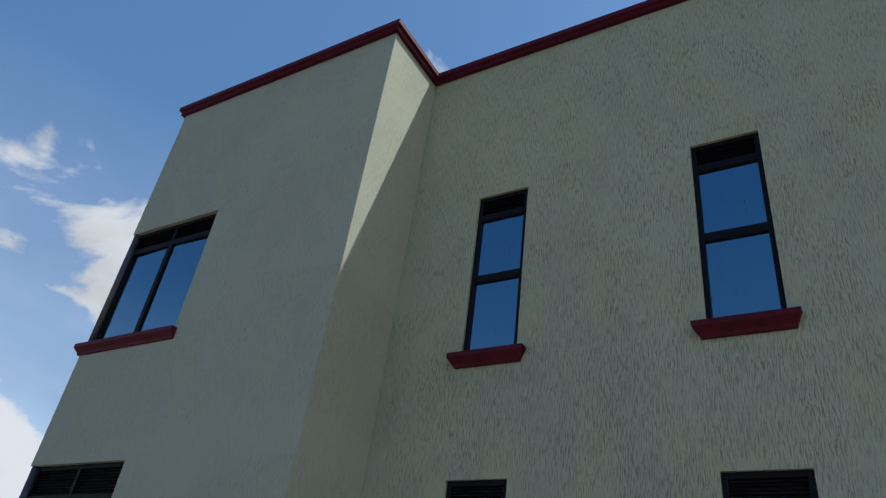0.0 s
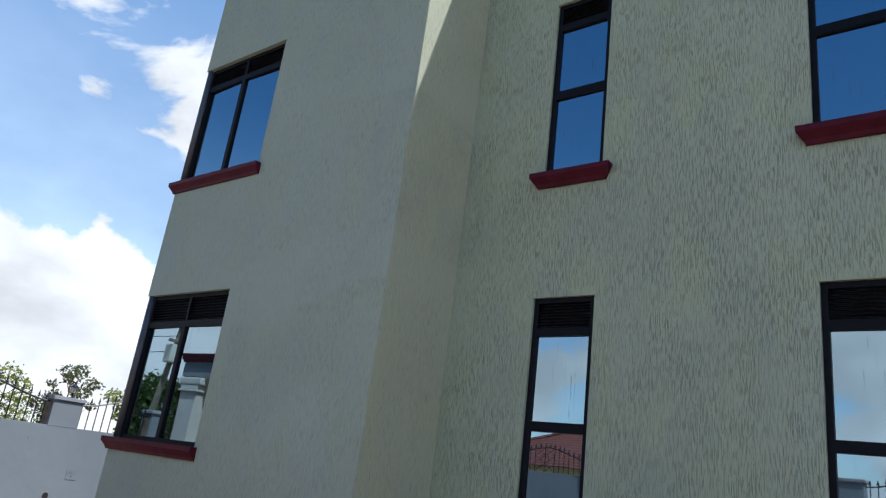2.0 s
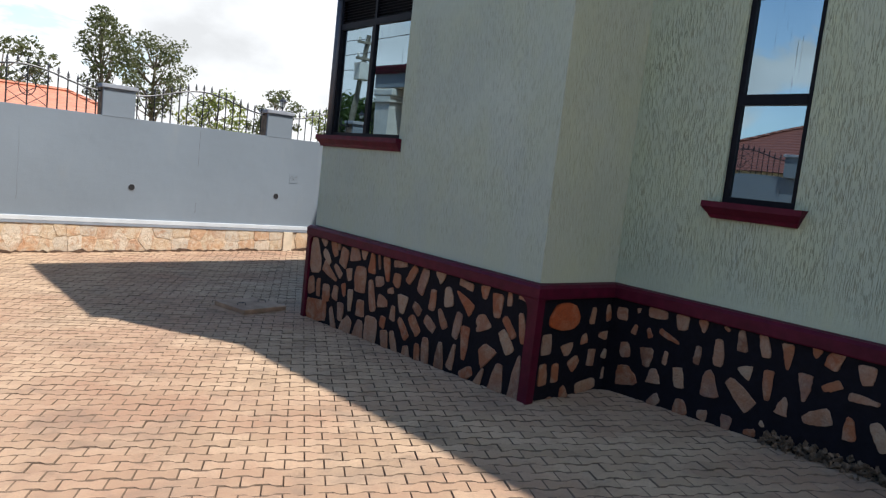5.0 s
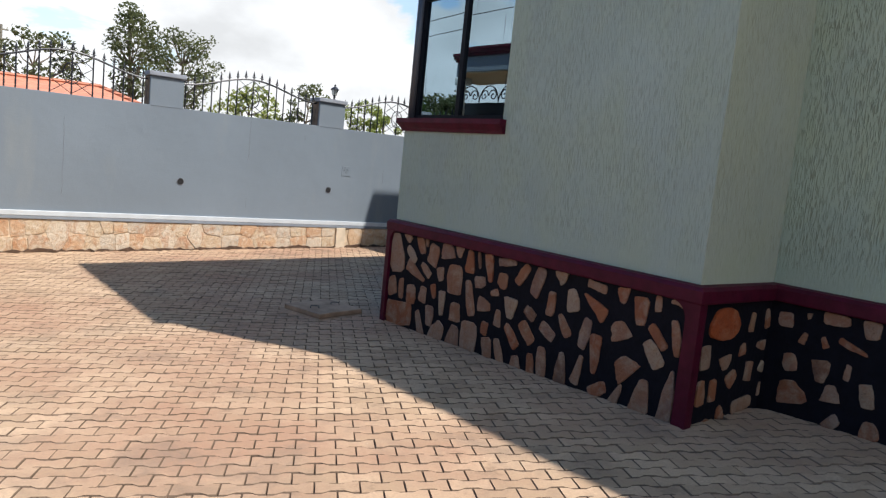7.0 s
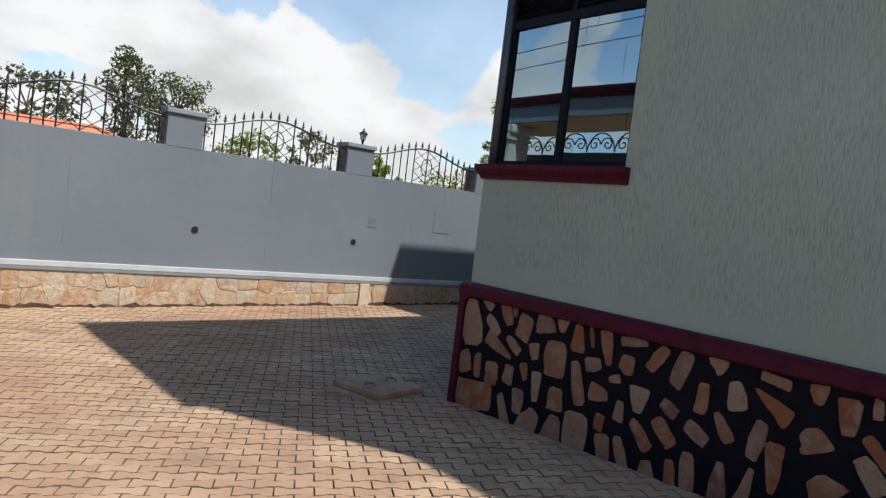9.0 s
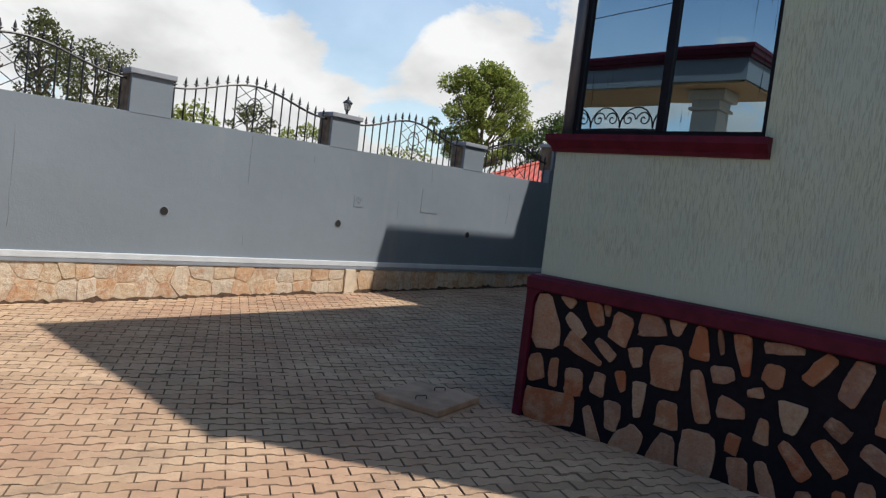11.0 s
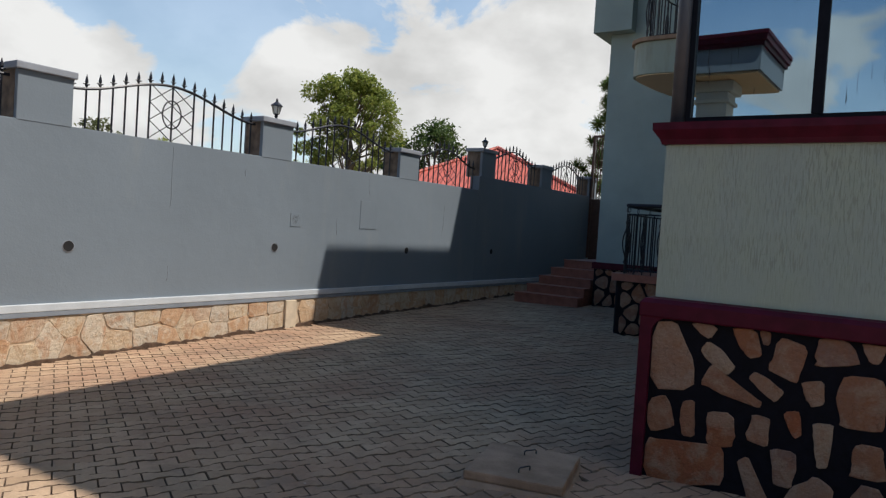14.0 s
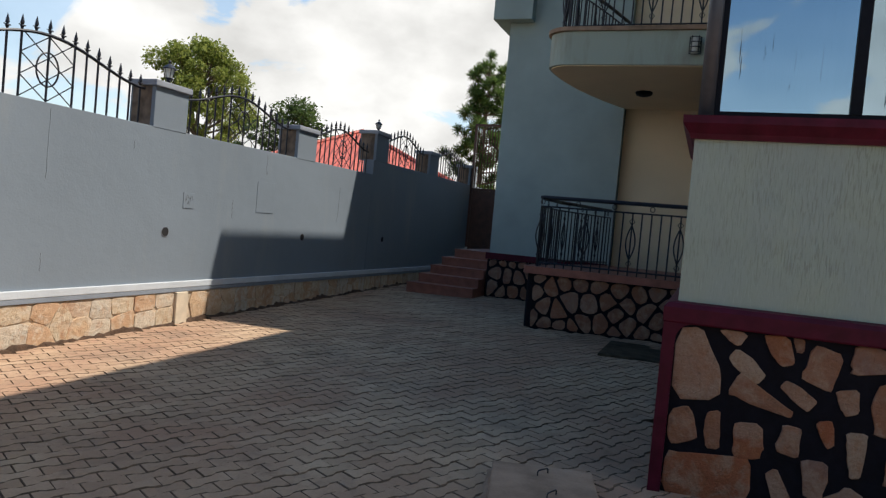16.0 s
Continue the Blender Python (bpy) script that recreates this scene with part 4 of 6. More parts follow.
def balcony_mat():
    m = Mat("balcony_paint", 0.85, spec=0.3)
    f = m.span(m.noise(2.2, 5, 0.6, stretch=(1, 1, 0.25)), 0.5, 0.72, 0, 0.7)
    m.color(m.mix(f, (0.34, 0.395, 0.34), (0.20, 0.16, 0.11)))
    m.bump(m.noise(20, 4), 0.002)
    return m.m


M["balcony_paint"] = balcony_mat()
build_veranda()


def ceiling_lamp():
    c = new("ceiling_lamp")
    c.location = (12.67, 9.40, 3.826)
    tagged(c, "dark oval bulkhead lamp under the balcony", "lamp")
    bm = bmesh.new()
    lathe(bm, [(0.13, 0), (0.14, -0.02), (0.12, -0.05), (0.07, -0.07)], n=14)
    part("body", bm, "frame", c)


ceiling_lamp()


def wall_lamp():
    w = new("caged_lamp")
    w.location = (10.92, 8.62, 4.08)
    tagged(w, "small green glass lamp in a wire cage on the balcony edge", "lamp")
    bm = bmesh.new()
    lathe(bm, [(0.05, -0.11), (0.06, -0.02), (0.055, 0.08), (0.02, 0.11)], (-0.07, 0, 0), 10)
    part("lamp_glass", bm, "lampglass", w)
    bm = bmesh.new()
    for i in range(4):
        z = -0.1 + 0.065 * i
        tube(bm, [(-0.07 + 0.075 * math.cos(k * math.tau / 10), 0.075 * math.sin(k * math.tau / 10), z) for k in range(11)], 0.006, 4)
    for k in range(5):
        t = k * math.tau / 5
        bar(bm, (-0.07 + 0.075 * math.cos(t), 0.075 * math.sin(t), -0.11), (-0.07 + 0.075 * math.cos(t), 0.075 * math.sin(t), 0.11), 0.006, 4)
    part("cage", bm, "iron", w)


wall_lamp()


def side_gate():
    g = new("side_gate")
    g.location = (18.7, 12.50, 0.90)
    tagged(g, "tall dark brown iron side gate with scrollwork, closed", "gate")
    w, h = 1.735, 3.25
    bm = bmesh.new()
    box(bm, -0.03, 0.03, 0, 0.06, 0, h)
    box(bm, -0.03, 0.03, w - 0.06, w, 0, h)
    box(bm, -0.03, 0.03, 0.06, w - 0.06, h - 0.06, h)
    box(bm, -0.03, 0.03, 0.06, w - 0.06, 0, 0.06)
    box(bm, -0.03, 0.03, 0.06, w - 0.06, 1.50, 1.56)
    box(bm, -0.03, 0.03, w / 2 - 0.03, w / 2 + 0.03, 0.06, h - 0.06)
    part("gate_frame", bm, "gate", g)
    bm = bmesh.new()
    box(bm, -0.006, 0.006, 0.06, w - 0.06, -1.0, 1.50)
    part("sheet", bm, "gate", g)
    for i in range(21):
        y = 0.06 + (w - 0.12) * (i + 0.5) / 21
        bm = bmesh.new()
        bar(bm, (0, y, 1.55), (0, y, h - 0.04), 0.015, 5)
        part("bar", bm, "gate", g)
    for y in (0.45, 1.27):
        bm = bmesh.new()
        for s in (-1, 1):
            pts = [(0.01, y + s * (0.02 + 0.30 * (k / 16) * math.cos(k / 16 * 9)), 2.4 + 0.35 * (k / 16) * math.sin(k / 16 * 9)) for k in range(17)]
            tube(bm, pts, 0.011, 5)
        part("scroll", bm, "gate", g)


M["gate"] = simple("rust_brown_iron", (0.085, 0.035, 0.022), 0.5, vary=0.25)
side_gate()


def manhole():
    m = new("manhole")
    m.location = (4.92, 8.93, -0.055)
    m.rotation_euler = (0.0, 0.0, radians(14))
    tagged(m, "raised concrete inspection cover with two wire handles", "manhole cover")
    bm = bmesh.new()
    box(bm, -0.32, 0.32, -0.30, 0.30, 0.019, 0.075, 0.012)
    part("cover", bm, "concrete", m)
    bm = bmesh.new()
    vs = [bm.verts.new(p) for k, z in ((0.42, -0.06), (0.33, 0.0185)) for p in ((-k, -k + 0.02, z), (k, -k + 0.02, z), (k, k - 0.02, z), (-k, k - 0.02, z))]
    for q in ((0, 1, 5, 4), (1, 2, 6, 5), (2, 3, 7, 6), (3, 0, 4, 7), (4, 5, 6, 7), (3, 2, 1, 0)):
        bm.faces.new([vs[i] for i in q])
    part("surround", bm, "concrete", m)
    for x, y, d in ((-0.17, -0.04, -0.6), (0.17, 0.0, -0.75)):
        bm = bmesh.new()
        dx, dy = math.cos(d), math.sin(d)
        tube(bm, [(x + dx * s, y + dy * s, z) for s, z in ((-0.045, 0.07), (-0.045, 0.098), (-0.036, 0.104), (0.036, 0.104), (0.045, 0.098), (0.045, 0.07))], 0.004, 6)
        part("handle", bm, "iron", m, "bent black wire handle")


manhole()


def drain_slab():
    d = new("drain_cover")
    d.location = (9.75, 9.0, 0.03)
    tagged(d, "mossy concrete slab over a drain beside the veranda", "drain cover")
    bm = bmesh.new()
    box(bm, -0.30, 0.9, -0.55, 0.30, -0.1, 0.055, 0.015)
    part("slab", bm, "mossy", d)


M["mossy"] = simple("mossy_concrete", (0.065, 0.052, 0.036), 0.95, spec=0.05, vary=0.35, scale=9, bump=0.006)
drain_slab()

# ---- across the yard, seen in the glass ----
def build_opposite():
    w = new("boundary_wall")
    tagged(w, "blue-grey boundary wall across the yard", "wall", kind="structure")
    bm = bmesh.new()
    box(bm, -6.6, -6.3, -14.0, 14.2, -0.5, 2.75)
    part("wall_body", bm, "boundary", w)
    bm = bmesh.new()
    box(bm, -6.6, 22.0, -14.3, -14.002, -0.5, 2.6)
    part("wall_body", bm, "boundary", w)
    f = fence_panel(2.43)
    f["group"] = "fence panels across the yard"
    f.matrix_world = Matrix.Translation((-6.45, -11.4, 2.75)) @ Matrix.Rotation(radians(90), 4, "Z")
    for i in range(1, 9):
        copy_thing(f, Matrix.Translation((-6.45, -11.4 + 2.97 * i, 2.75)) @ Matrix.Rotation(radians(90), 4, "Z"))
    for i in range(10):
        p = new("wall_pier")
        p.location = (-6.45, -11.67 + 2.97 * i, 2.74)
        tagged(p, "blue-grey pier with a flat cope on the far yard wall", "pier", "piers of the far yard wall", "structure")
        bm = bmesh.new()
        box(bm, -0.25, 0.25, -0.26, 0.26, 0, 0.5)
        part("shaft", bm, "boundary", p)
        bm = bmesh.new()
        box(bm, -0.29, 0.29, -0.30, 0.30, 0.5, 0.57, 0.01)
        part("cope", bm, "cope", p)


build_opposite()


def carport():
    c = new("carport")
    c.location = (0.2, 11.45, -0.2)
    tagged(c, "flat-roofed carport with a maroon edge and pale columns", "carport")
    hx, hy = 0.69, 2.62
    bm = bmesh.new()
    box(bm, -hx, hx, -hy, hy, 3.80, 4.15)
    part("roof", bm, "boundary", c)
    bm = bmesh.new()
    prof = [(0.002, 4.09), (0.03, 4.09), (0.035, 4.13), (0.06, 4.145), (0.065, 4.20), (0.08, 4.215), (0.08, 4.26), (0.002, 4.26)]
    sweep_profile(bm, prof, [(-hx, 0, -1, 0), (-hx, -hy, -1, -1), (hx, -hy, 1, -1), (hx, hy, 1, 1), (-hx, hy, -1, 1), (-hx, 0.002, -1, 0)])
    bmesh.ops.recalc_face_normals(bm, faces=bm.faces)
    part("trim", bm, "maroon", c)
    bm = bmesh.new()
    box(bm, -hx + 0.03, hx - 0.03, -hy + 0.03, hy - 0.03, 3.77, 3.796)
    part("soffit", bm, "soffit_paint", c)
    for x, y, k in ((0.18, -1.98, 0.19), (0.5, 2.2, 0.26)):
        bm = bmesh.new()
        box(bm, x - k, x + k, y - k, y + k, -0.3, 3.47, 0.01)
        box(bm, x - k - 0.04, x + k + 0.04, y - k - 0.04, y + k + 0.04, 3.473, 3.52, 0.01)
        box(bm, x - k - 0.01, x + k + 0.01, y - k - 0.01, y + k + 0.01, 3.523, 3.61, 0.01)
        box(bm, x - k - 0.08, x + k + 0.02, y - k - 0.08, y + k + 0.08, 3.613, 3.766, 0.03)
        part("column", bm, "column_paint", c)


# soffit darkened to tan: the shade under the roof is put into its colour
M["soffit_paint"] = simple("tan_soffit_shaded", (0.50, 0.37, 0.23), 0.85, vary=0.08)
M["column_paint"] = simple("pale_column_paint", (0.52, 0.53, 0.50), 0.8, vary=0.1)
carport()


def yard_gate():
    g = new("yard_gate")
    g.location = (0.0, 10.45, -0.02)
    tagged(g, "tall black sheet gate with a crest of iron scrolls", "gate")
    bm = bmesh.new()
    box(bm, -0.03, 0.03, 0, 3.6, 0.06, 3.14)
    part("sheet", bm, "iron", g)
    for i in range(6):
        y = 0.3 + 0.6 * i
        bm = bmesh.new()
        for q in (-1, 1):
            tube(bm, [(0, y + q * (0.14 - (0.13 - 0.115 * k / 18) * math.cos(k * 0.5)), 3.29 + (0.13 - 0.115 * k / 18) * math.sin(k * 0.5)) for k in range(19)], 0.012, 5)
        tube(bm, [(0, y - 0.30 * math.cos(k * math.pi / 12), 3.15 + 0.34 * math.sin(k * math.pi / 12)) for k in range(13)], 0.013, 5)
        part("scroll", bm, "iron", g)


yard_gate()


def overhead_cable(a, b, sag):
    c = new("overhead_cable")
    c.location = a
    tagged(c, "thin black overhead power cable across the yard's far side", "cable", "overhead cables")
    d = Vector(b) - Vector(a)
    bm = bmesh.new()
    tube(bm, [d * (k / 16) + Vector((0, 0, -4 * sag * (k / 16) * (1 - k / 16))) for k in range(17)], 0.012, 5)
    part("cable", bm, "iron", c)


def utility_pole(x, y, height, lean, box_at=0.0):
    p = new("utility_pole")
    p.location = (x, y, ground_z(x, y))
    tagged(p, "weathered leaning timber utility pole carrying the overhead cables", "utility pole", "utility poles")
    bm = bmesh.new()
    tube(bm, [(0, 0, -0.5), (0, lean * 0.4, height * 0.45), (0, lean, height)], [0.12, 0.10, 0.075], 10)
    part("pole", bm, "pole_timber", p)
    bm = bmesh.new()
    for z in (0.25, 0.75):
        box(bm, -0.35, 0.35, lean - 0.05, lean + 0.05, height - z - 0.04, height - z + 0.04, 0.008)
    part("crossarm", bm, "pole_timber", p)
    bm = bmesh.new()
    for z in (0.25, 0.75):
        for dx in (-0.3, 0.3):
            lathe(bm, [(0.03, 0), (0.045, 0.03), (0.03, 0.06), (0.045, 0.09), (0.02, 0.13)], (dx, lean, height - z + 0.04), 8)
    part("insulator", bm, "column_paint", p)
    if box_at:
        bm = bmesh.new()
        box(bm, -0.22, 0.22, lean - 0.02, lean + 0.36, height - box_at - 0.3, height - box_at + 0.25, 0.03)
        part("transformer", bm, "column_paint", p)


M["pole_timber"] = simple("grey_timber", (0.17, 0.16, 0.13), 0.9, vary=0.3, scale=8)
utility_pole(-2.0, 22.0, 6.3, -1.2, 1.1)
utility_pole(-8.0, 1.0, 9.7, 0.0)
utility_pole(5.0, 47.0, 7.0, 0.0)
for dz in (0.0, -0.45, -0.95):
    overhead_cable((-2.0, 20.8, ground_z(-2, 22) + 6.2 + dz), (5.0, 47.0, ground_z(5, 47) + 6.8 + dz * 0.5), 0.7)
for dz in (0.0, -0.45):
    overhead_cable((-2.0, 20.8, ground_z(-2, 22) + 6.2 + dz), (-8.0, 1.0, ground_z(-8, 1) + 9.6 + dz), 0.2)


def hip_roof(bm, x0, x1, y0, y1, z, h, over=0.5):
    x0, x1, y0, y1 = x0 - over, x1 + over, y0 - over, y1 + over
    lx, ly = x1 - x0, y1 - y0
    k = min(lx, ly) / 2
    if lx >= ly:
        r = [(x0 + k, (y0 + y1) / 2), (x1 - k, (y0 + y1) / 2)]
    else:
        r = [((x0 + x1) / 2, y0 + k), ((x0 + x1) / 2, y1 - k)]
    c = [bm.verts.new(p) for p in ((x0, y0, z), (x1, y0, z), (x1, y1, z), (x0, y1, z))]
    if abs(lx - ly) < 0.01:
        a = bm.verts.new((*r[0], z + h))
        for i in range(4):
            bm.faces.new((c[i], c[(i + 1) % 4], a))
    else:
        a, b = bm.verts.new((*r[0], z + h)), bm.verts.new((*r[1], z + h))
        if lx >= ly:
            bm.faces.new((c[0], c[1], b, a)), bm.faces.new((c[1], c[2], b)), bm.faces.new((c[2], c[3], a, b)), bm.faces.new((c[3], c[0], a))
        else:
            bm.faces.new((c[0], c[1], a)), bm.faces.new((c[1], c[2], b, a)), bm.faces.new((c[2], c[3], b)), bm.faces.new((c[3], c[0], a, b))
    bm.faces.new(c[::-1])
    return r


def far_house(cx, cy, lx, ly, eaves, rise, mat, label, turn=0.0, ribs=0.3):
    h = new("neighbour_house")
    h.location = (cx, cy, ground_z(cx, cy) - 0.3)
    h.rotation_euler = (0.0, 0.0, radians(turn))
    tagged(h, label, "house")
    x0, x1, y0, y1 = -lx / 2, lx / 2, -ly / 2, ly / 2
    bm = bmesh.new()
    box(bm, x0, x1, y0, y1, 0, eaves)
    part("wall", bm, "wall_cream", h)
    bm = bmesh.new()
    ridge = hip_roof(bm, x0, x1, y0, y1, eaves, rise)
    part("roof", bm, mat, h)
    o = 0.5
    for cx_, cy_ in ((x0 - o, y0 - o), (x1 + o, y0 - o), (x1 + o, y1 + o), (x0 - o, y1 + o)):
        r = min(ridge, key=lambda q: (q[0] - cx_) ** 2 + (q[1] - cy_) ** 2)
        bm = bmesh.new()
        bar(bm, (cx_, cy_, eaves + 0.03), (r[0], r[1], eaves + rise + 0.03), 0.09, 6)
        part("ridge_cap", bm, mat, h)
    if len(set(ridge)) == 2:
        bm = bmesh.new()
        bar(bm, (*ridge[0], eaves + rise + 0.03), (*ridge[1], eaves + rise + 0.03), 0.09, 6)
        part("ridge_cap", bm, mat, h)
    for k in (-0.3, 0.3):
        bm = bmesh.new()
        box(bm, k * lx - 0.6, k * lx + 0.6, y0 - 0.03, y0 - 0.004, eaves - 1.7, eaves - 0.6)
        part("window", bm, "frame", h)
    return h




def hairline(x, z0, z1, seed):
    """A hairline crack running down the boundary wall."""
    rng = random.Random(seed)
    c = new("wall_crack")
    c.location = (x, 14.239, z0)
    tagged(c, "dark hairline crack in the painted boundary wall", "crack", "cracks in the boundary wall")
    n = 14
    bm = bmesh.new()
    dx = 0.0
    pts = []
    for i in range(n + 1):
        pts.append((dx, 0.0, (z1 - z0) * i / n))
        dx += rng.uniform(-0.007, 0.007)
    tube(bm, pts, [0.0016 * rng.uniform(0.4, 1.3) for _ in pts], 4)
    part("crack", bm, "crack", c)


for i, (x, z0, z1) in enumerate(((6.02, 1.5, 2.2), (6.03, 0.62, 0.8), (3.05, 0.7, 1.9), (8.9, 1.25, 1.5), (9.62, 1.9, 2.2), (11.75, 1.3, 1.9), (7.1, 1.95, 2.05))):
    hairline(x, z0, z1, i)


def rubble():
    rng = random.Random(31)
    r = new("mortar_rubble")
    r.location = (XW - 0.03, 2.3, ground_z(XW, 2.3))
    tagged(r, "crumbled lumps of grey mortar along the wall foot", "rubble")
    bm = bmesh.new()
    for i in range(520):
        y = rng.uniform(-0.9, 0.75)
        k = rng.uniform(0.008, 0.030)
        x = -abs(rng.gauss(0.0, 0.045))
        z = -0.04 * y + rng.uniform(0.0, 0.09) * max(0, 1 + x / 0.16)
        q = Euler((rng.uniform(0, 3), rng.uniform(0, 3), rng.uniform(0, 3))).to_matrix().to_4x4()
        bmesh.ops.create_icosphere(bm, subdivisions=1, radius=k, matrix=Matrix.Translation((x, y, z)) @ q @ Matrix.Diagonal((1, 0.7, 0.55, 1)))
    for v in bm.verts:
        v.co += Vector((rng.uniform(-1, 1), rng.uniform(-1, 1), rng.uniform(-1, 1))) * 0.008
    ob = part("rubble_heap", bm, "old_mortar", r)
    ob["kind"] = "stuff"


rubble()


# ---- trees ----
def leaf_cloud(centres, per, size, rng, flat=0.75):
    """Many small leaf blades round the given clump centres (x, y, z, radius)."""
    vs, fs = [], []
    for cx, cy, cz, r in centres:
        for _ in range(int(per * (r ** 2))):
            while True:
                d = Vector((rng.uniform(-1, 1), rng.uniform(-1, 1), rng.uniform(-1, 1)))
                if 0.15 < d.length < 1:
                    break
            d = d.normalized() * (rng.uniform(0.3, 1.0) ** 0.6 * (1.3 if rng.random() < 0.12 else 1.0))
            p = Vector((cx + d.x * r, cy + d.y * r, cz + d.z * r * flat))
            q = Euler((rng.uniform(-1.1, 1.1), rng.uniform(-1.1, 1.1), rng.uniform(0, 6.28))).to_matrix()
            s = size * rng.uniform(0.6, 1.3)
            b = len(vs)
            for a in ((-0.5, 0, 0), (0, -0.28, 0.06), (0.55, 0, 0), (0, 0.28, 0.06)):
                vs.append(tuple(p + q @ (Vector(a) * s)))
            fs.append((b, b + 1, b + 2, b + 3))
    return vs, fs


def tree(x, y, height, spread, trunk_h, leaf, seed, label, clumps=22, size=0.28, per=60, shape="round", tight=1.0):
    rng = random.Random(seed)
    t = new("tree")
    z0 = ground_z(x, y)
    t.location = (x, y, z0)
    tagged(t, label, "tree")
    bm = bmesh.new()
    top = Vector((rng.uniform(-0.3, 0.3), rng.uniform(-0.3, 0.3), height * 0.88))
    n = 7
    trunk = [Vector((top.x * (i / n) ** 2 + 0.08 * math.sin(i * 1.7 + seed), top.y * (i / n) ** 2, -0.3 + (top.z + 0.3) * i / n)) for i in range(n + 1)]
    r0 = height * 0.022
    tube(bm, trunk, [r0 * (1.15 - 0.95 * i / n) for i in range(n + 1)], 7)
    cs = []
    for i in range(clumps):
        u = (i + 0.5) / clumps
        h = trunk_h + (height - trunk_h) * (u ** 0.9)
        ang = i * 2.4 + rng.uniform(-0.4, 0.4)
        if shape == "cone":
            rad = spread * (1.05 - 0.9 * u) * rng.uniform(0.6, 1.0)
        elif shape == "flat":
            rad = spread * math.sqrt(max(0.05, 1 - (u - 0.55) ** 2 * 2.6)) * rng.uniform(0.35, 1.0)
        elif shape == "dome":
            rad = spread * (1 - u ** 1.9) ** 0.6 * rng.uniform(0.45, 1.0) * (0.88 + 0.2 * math.sin(3 * ang))
        else:
            rad = spread * math.sqrt(max(0.02, 1 - (2 * u - 1) ** 2)) * rng.uniform(0.3, 0.85)
        c = Vector((math.cos(ang) * rad, math.sin(ang) * rad, h))
        r = spread * rng.uniform(0.17, 0.38) * tight
        cs.append((c.x, c.y, c.z, r))
        k = min(n - 1, max(1, int(n * (h - 0.12 * height) / (height * 0.9))))
        st = trunk[k]
        m = st.lerp(c, 0.55) + Vector((0, 0, -0.06 * height * 0.5))
        tube(bm, [st, m, c], [r0 * 0.38, r0 * 0.22, r0 * 0.06], 5)
    part("trunk", bm, "bark", t)
    vs, fs = leaf_cloud(cs, per / (spread * 0.28) ** 2 * 1.0, size, rng)
    me = bpy.data.meshes.new("crown")
    me.from_pydata(vs, [], fs)
    me.materials.append(M[leaf])
    ob = new("crown", me)
    ob.parent = t
    return t


def at_az(az, dist, from_x=1.0, from_y=5.0):
    return from_x + dist * math.cos(radians(az)), from_y + dist * math.sin(radians(az))


# crowns over the boundary wall
tree(*at_az(76.6, 58, 1.1, 3.4), 10.9, 2.4, 4.6, "leaf_b", 1, "open-crowned dull green tree beyond the wall", 26, 0.30, 85)
tree(*at_az(73.2, 61, 1.1, 3.4), 10.0, 3.1, 4.2, "leaf_b", 2, "spreading dull green tree beyond the wall", 36, 0.30, 85, "flat")
tree(*at_az(82.5, 36, 1.1, 3.4), 6.0, 2.0, 2.6, "leaf_b", 8, "low spreading dull green tree beyond the wall", 18, 0.22, 120, "flat")
tree(*at_az(67.5, 34, 1.1, 3.4), 4.2, 1.9, 1.4, "leaf_a", 3, "bushy green tree behind the fence", 16, 0.18, 150)
tree(*at_az(63.2, 40, 1.1, 3.4), 5.2, 1.7, 2.0, "leaf_b", 4, "slender dull green tree behind the fence", 14, 0.20, 130)
tree(*at_az(58.6, 42, 1.1, 3.4), 4.6, 1.6, 1.8, "leaf_a", 5, "rounded green tree behind the fence", 12, 0.18, 160)
tree(*at_az(57.0, 40, 1.1, 3.4), 4.2, 1.2, 1.8, "leaf_a", 6, "small rounded green tree behind the fence", 10, 0.18, 160)
tree(*at_az(42.7, 46, 1.0, 6.0), 10.4, 3.9, 4.6, "leaf_a", 7, "full-crowned bright green tree rising over the fence", 76, 0.19, 950, "dome", 0.62)
tree(*at_az(36.2, 36, 1.0, 6.0), 6.2, 2.0, 2.6, "leaf_c", 9, "dark green tree beyond the red roof", 40, 0.18, 170)
tree(*at_az(39.0, 38, 1.0, 6.0), 4.8, 1.1, 1.6, "leaf_c", 10, "dark green cypress-like tree beyond the fence", 12, 0.18, 170)
tree(*at_az(48.5, 34, 1.0, 6.0), 3.4, 2.6, 1.2, "leaf_a", 12, "low green bushy tree behind the fence", 16, 0.18, 150)
tree(-6.5, 29.0, 4.9, 2.9, 1.2, "leaf_c", 21, "rounded green tree behind the yard wall", 30, 0.22, 380)
tree(-10.4, 31.0, 5.4, 2.6, 1.6, "leaf_b", 22, "dull green tree behind the yard wall", 26, 0.22, 320)


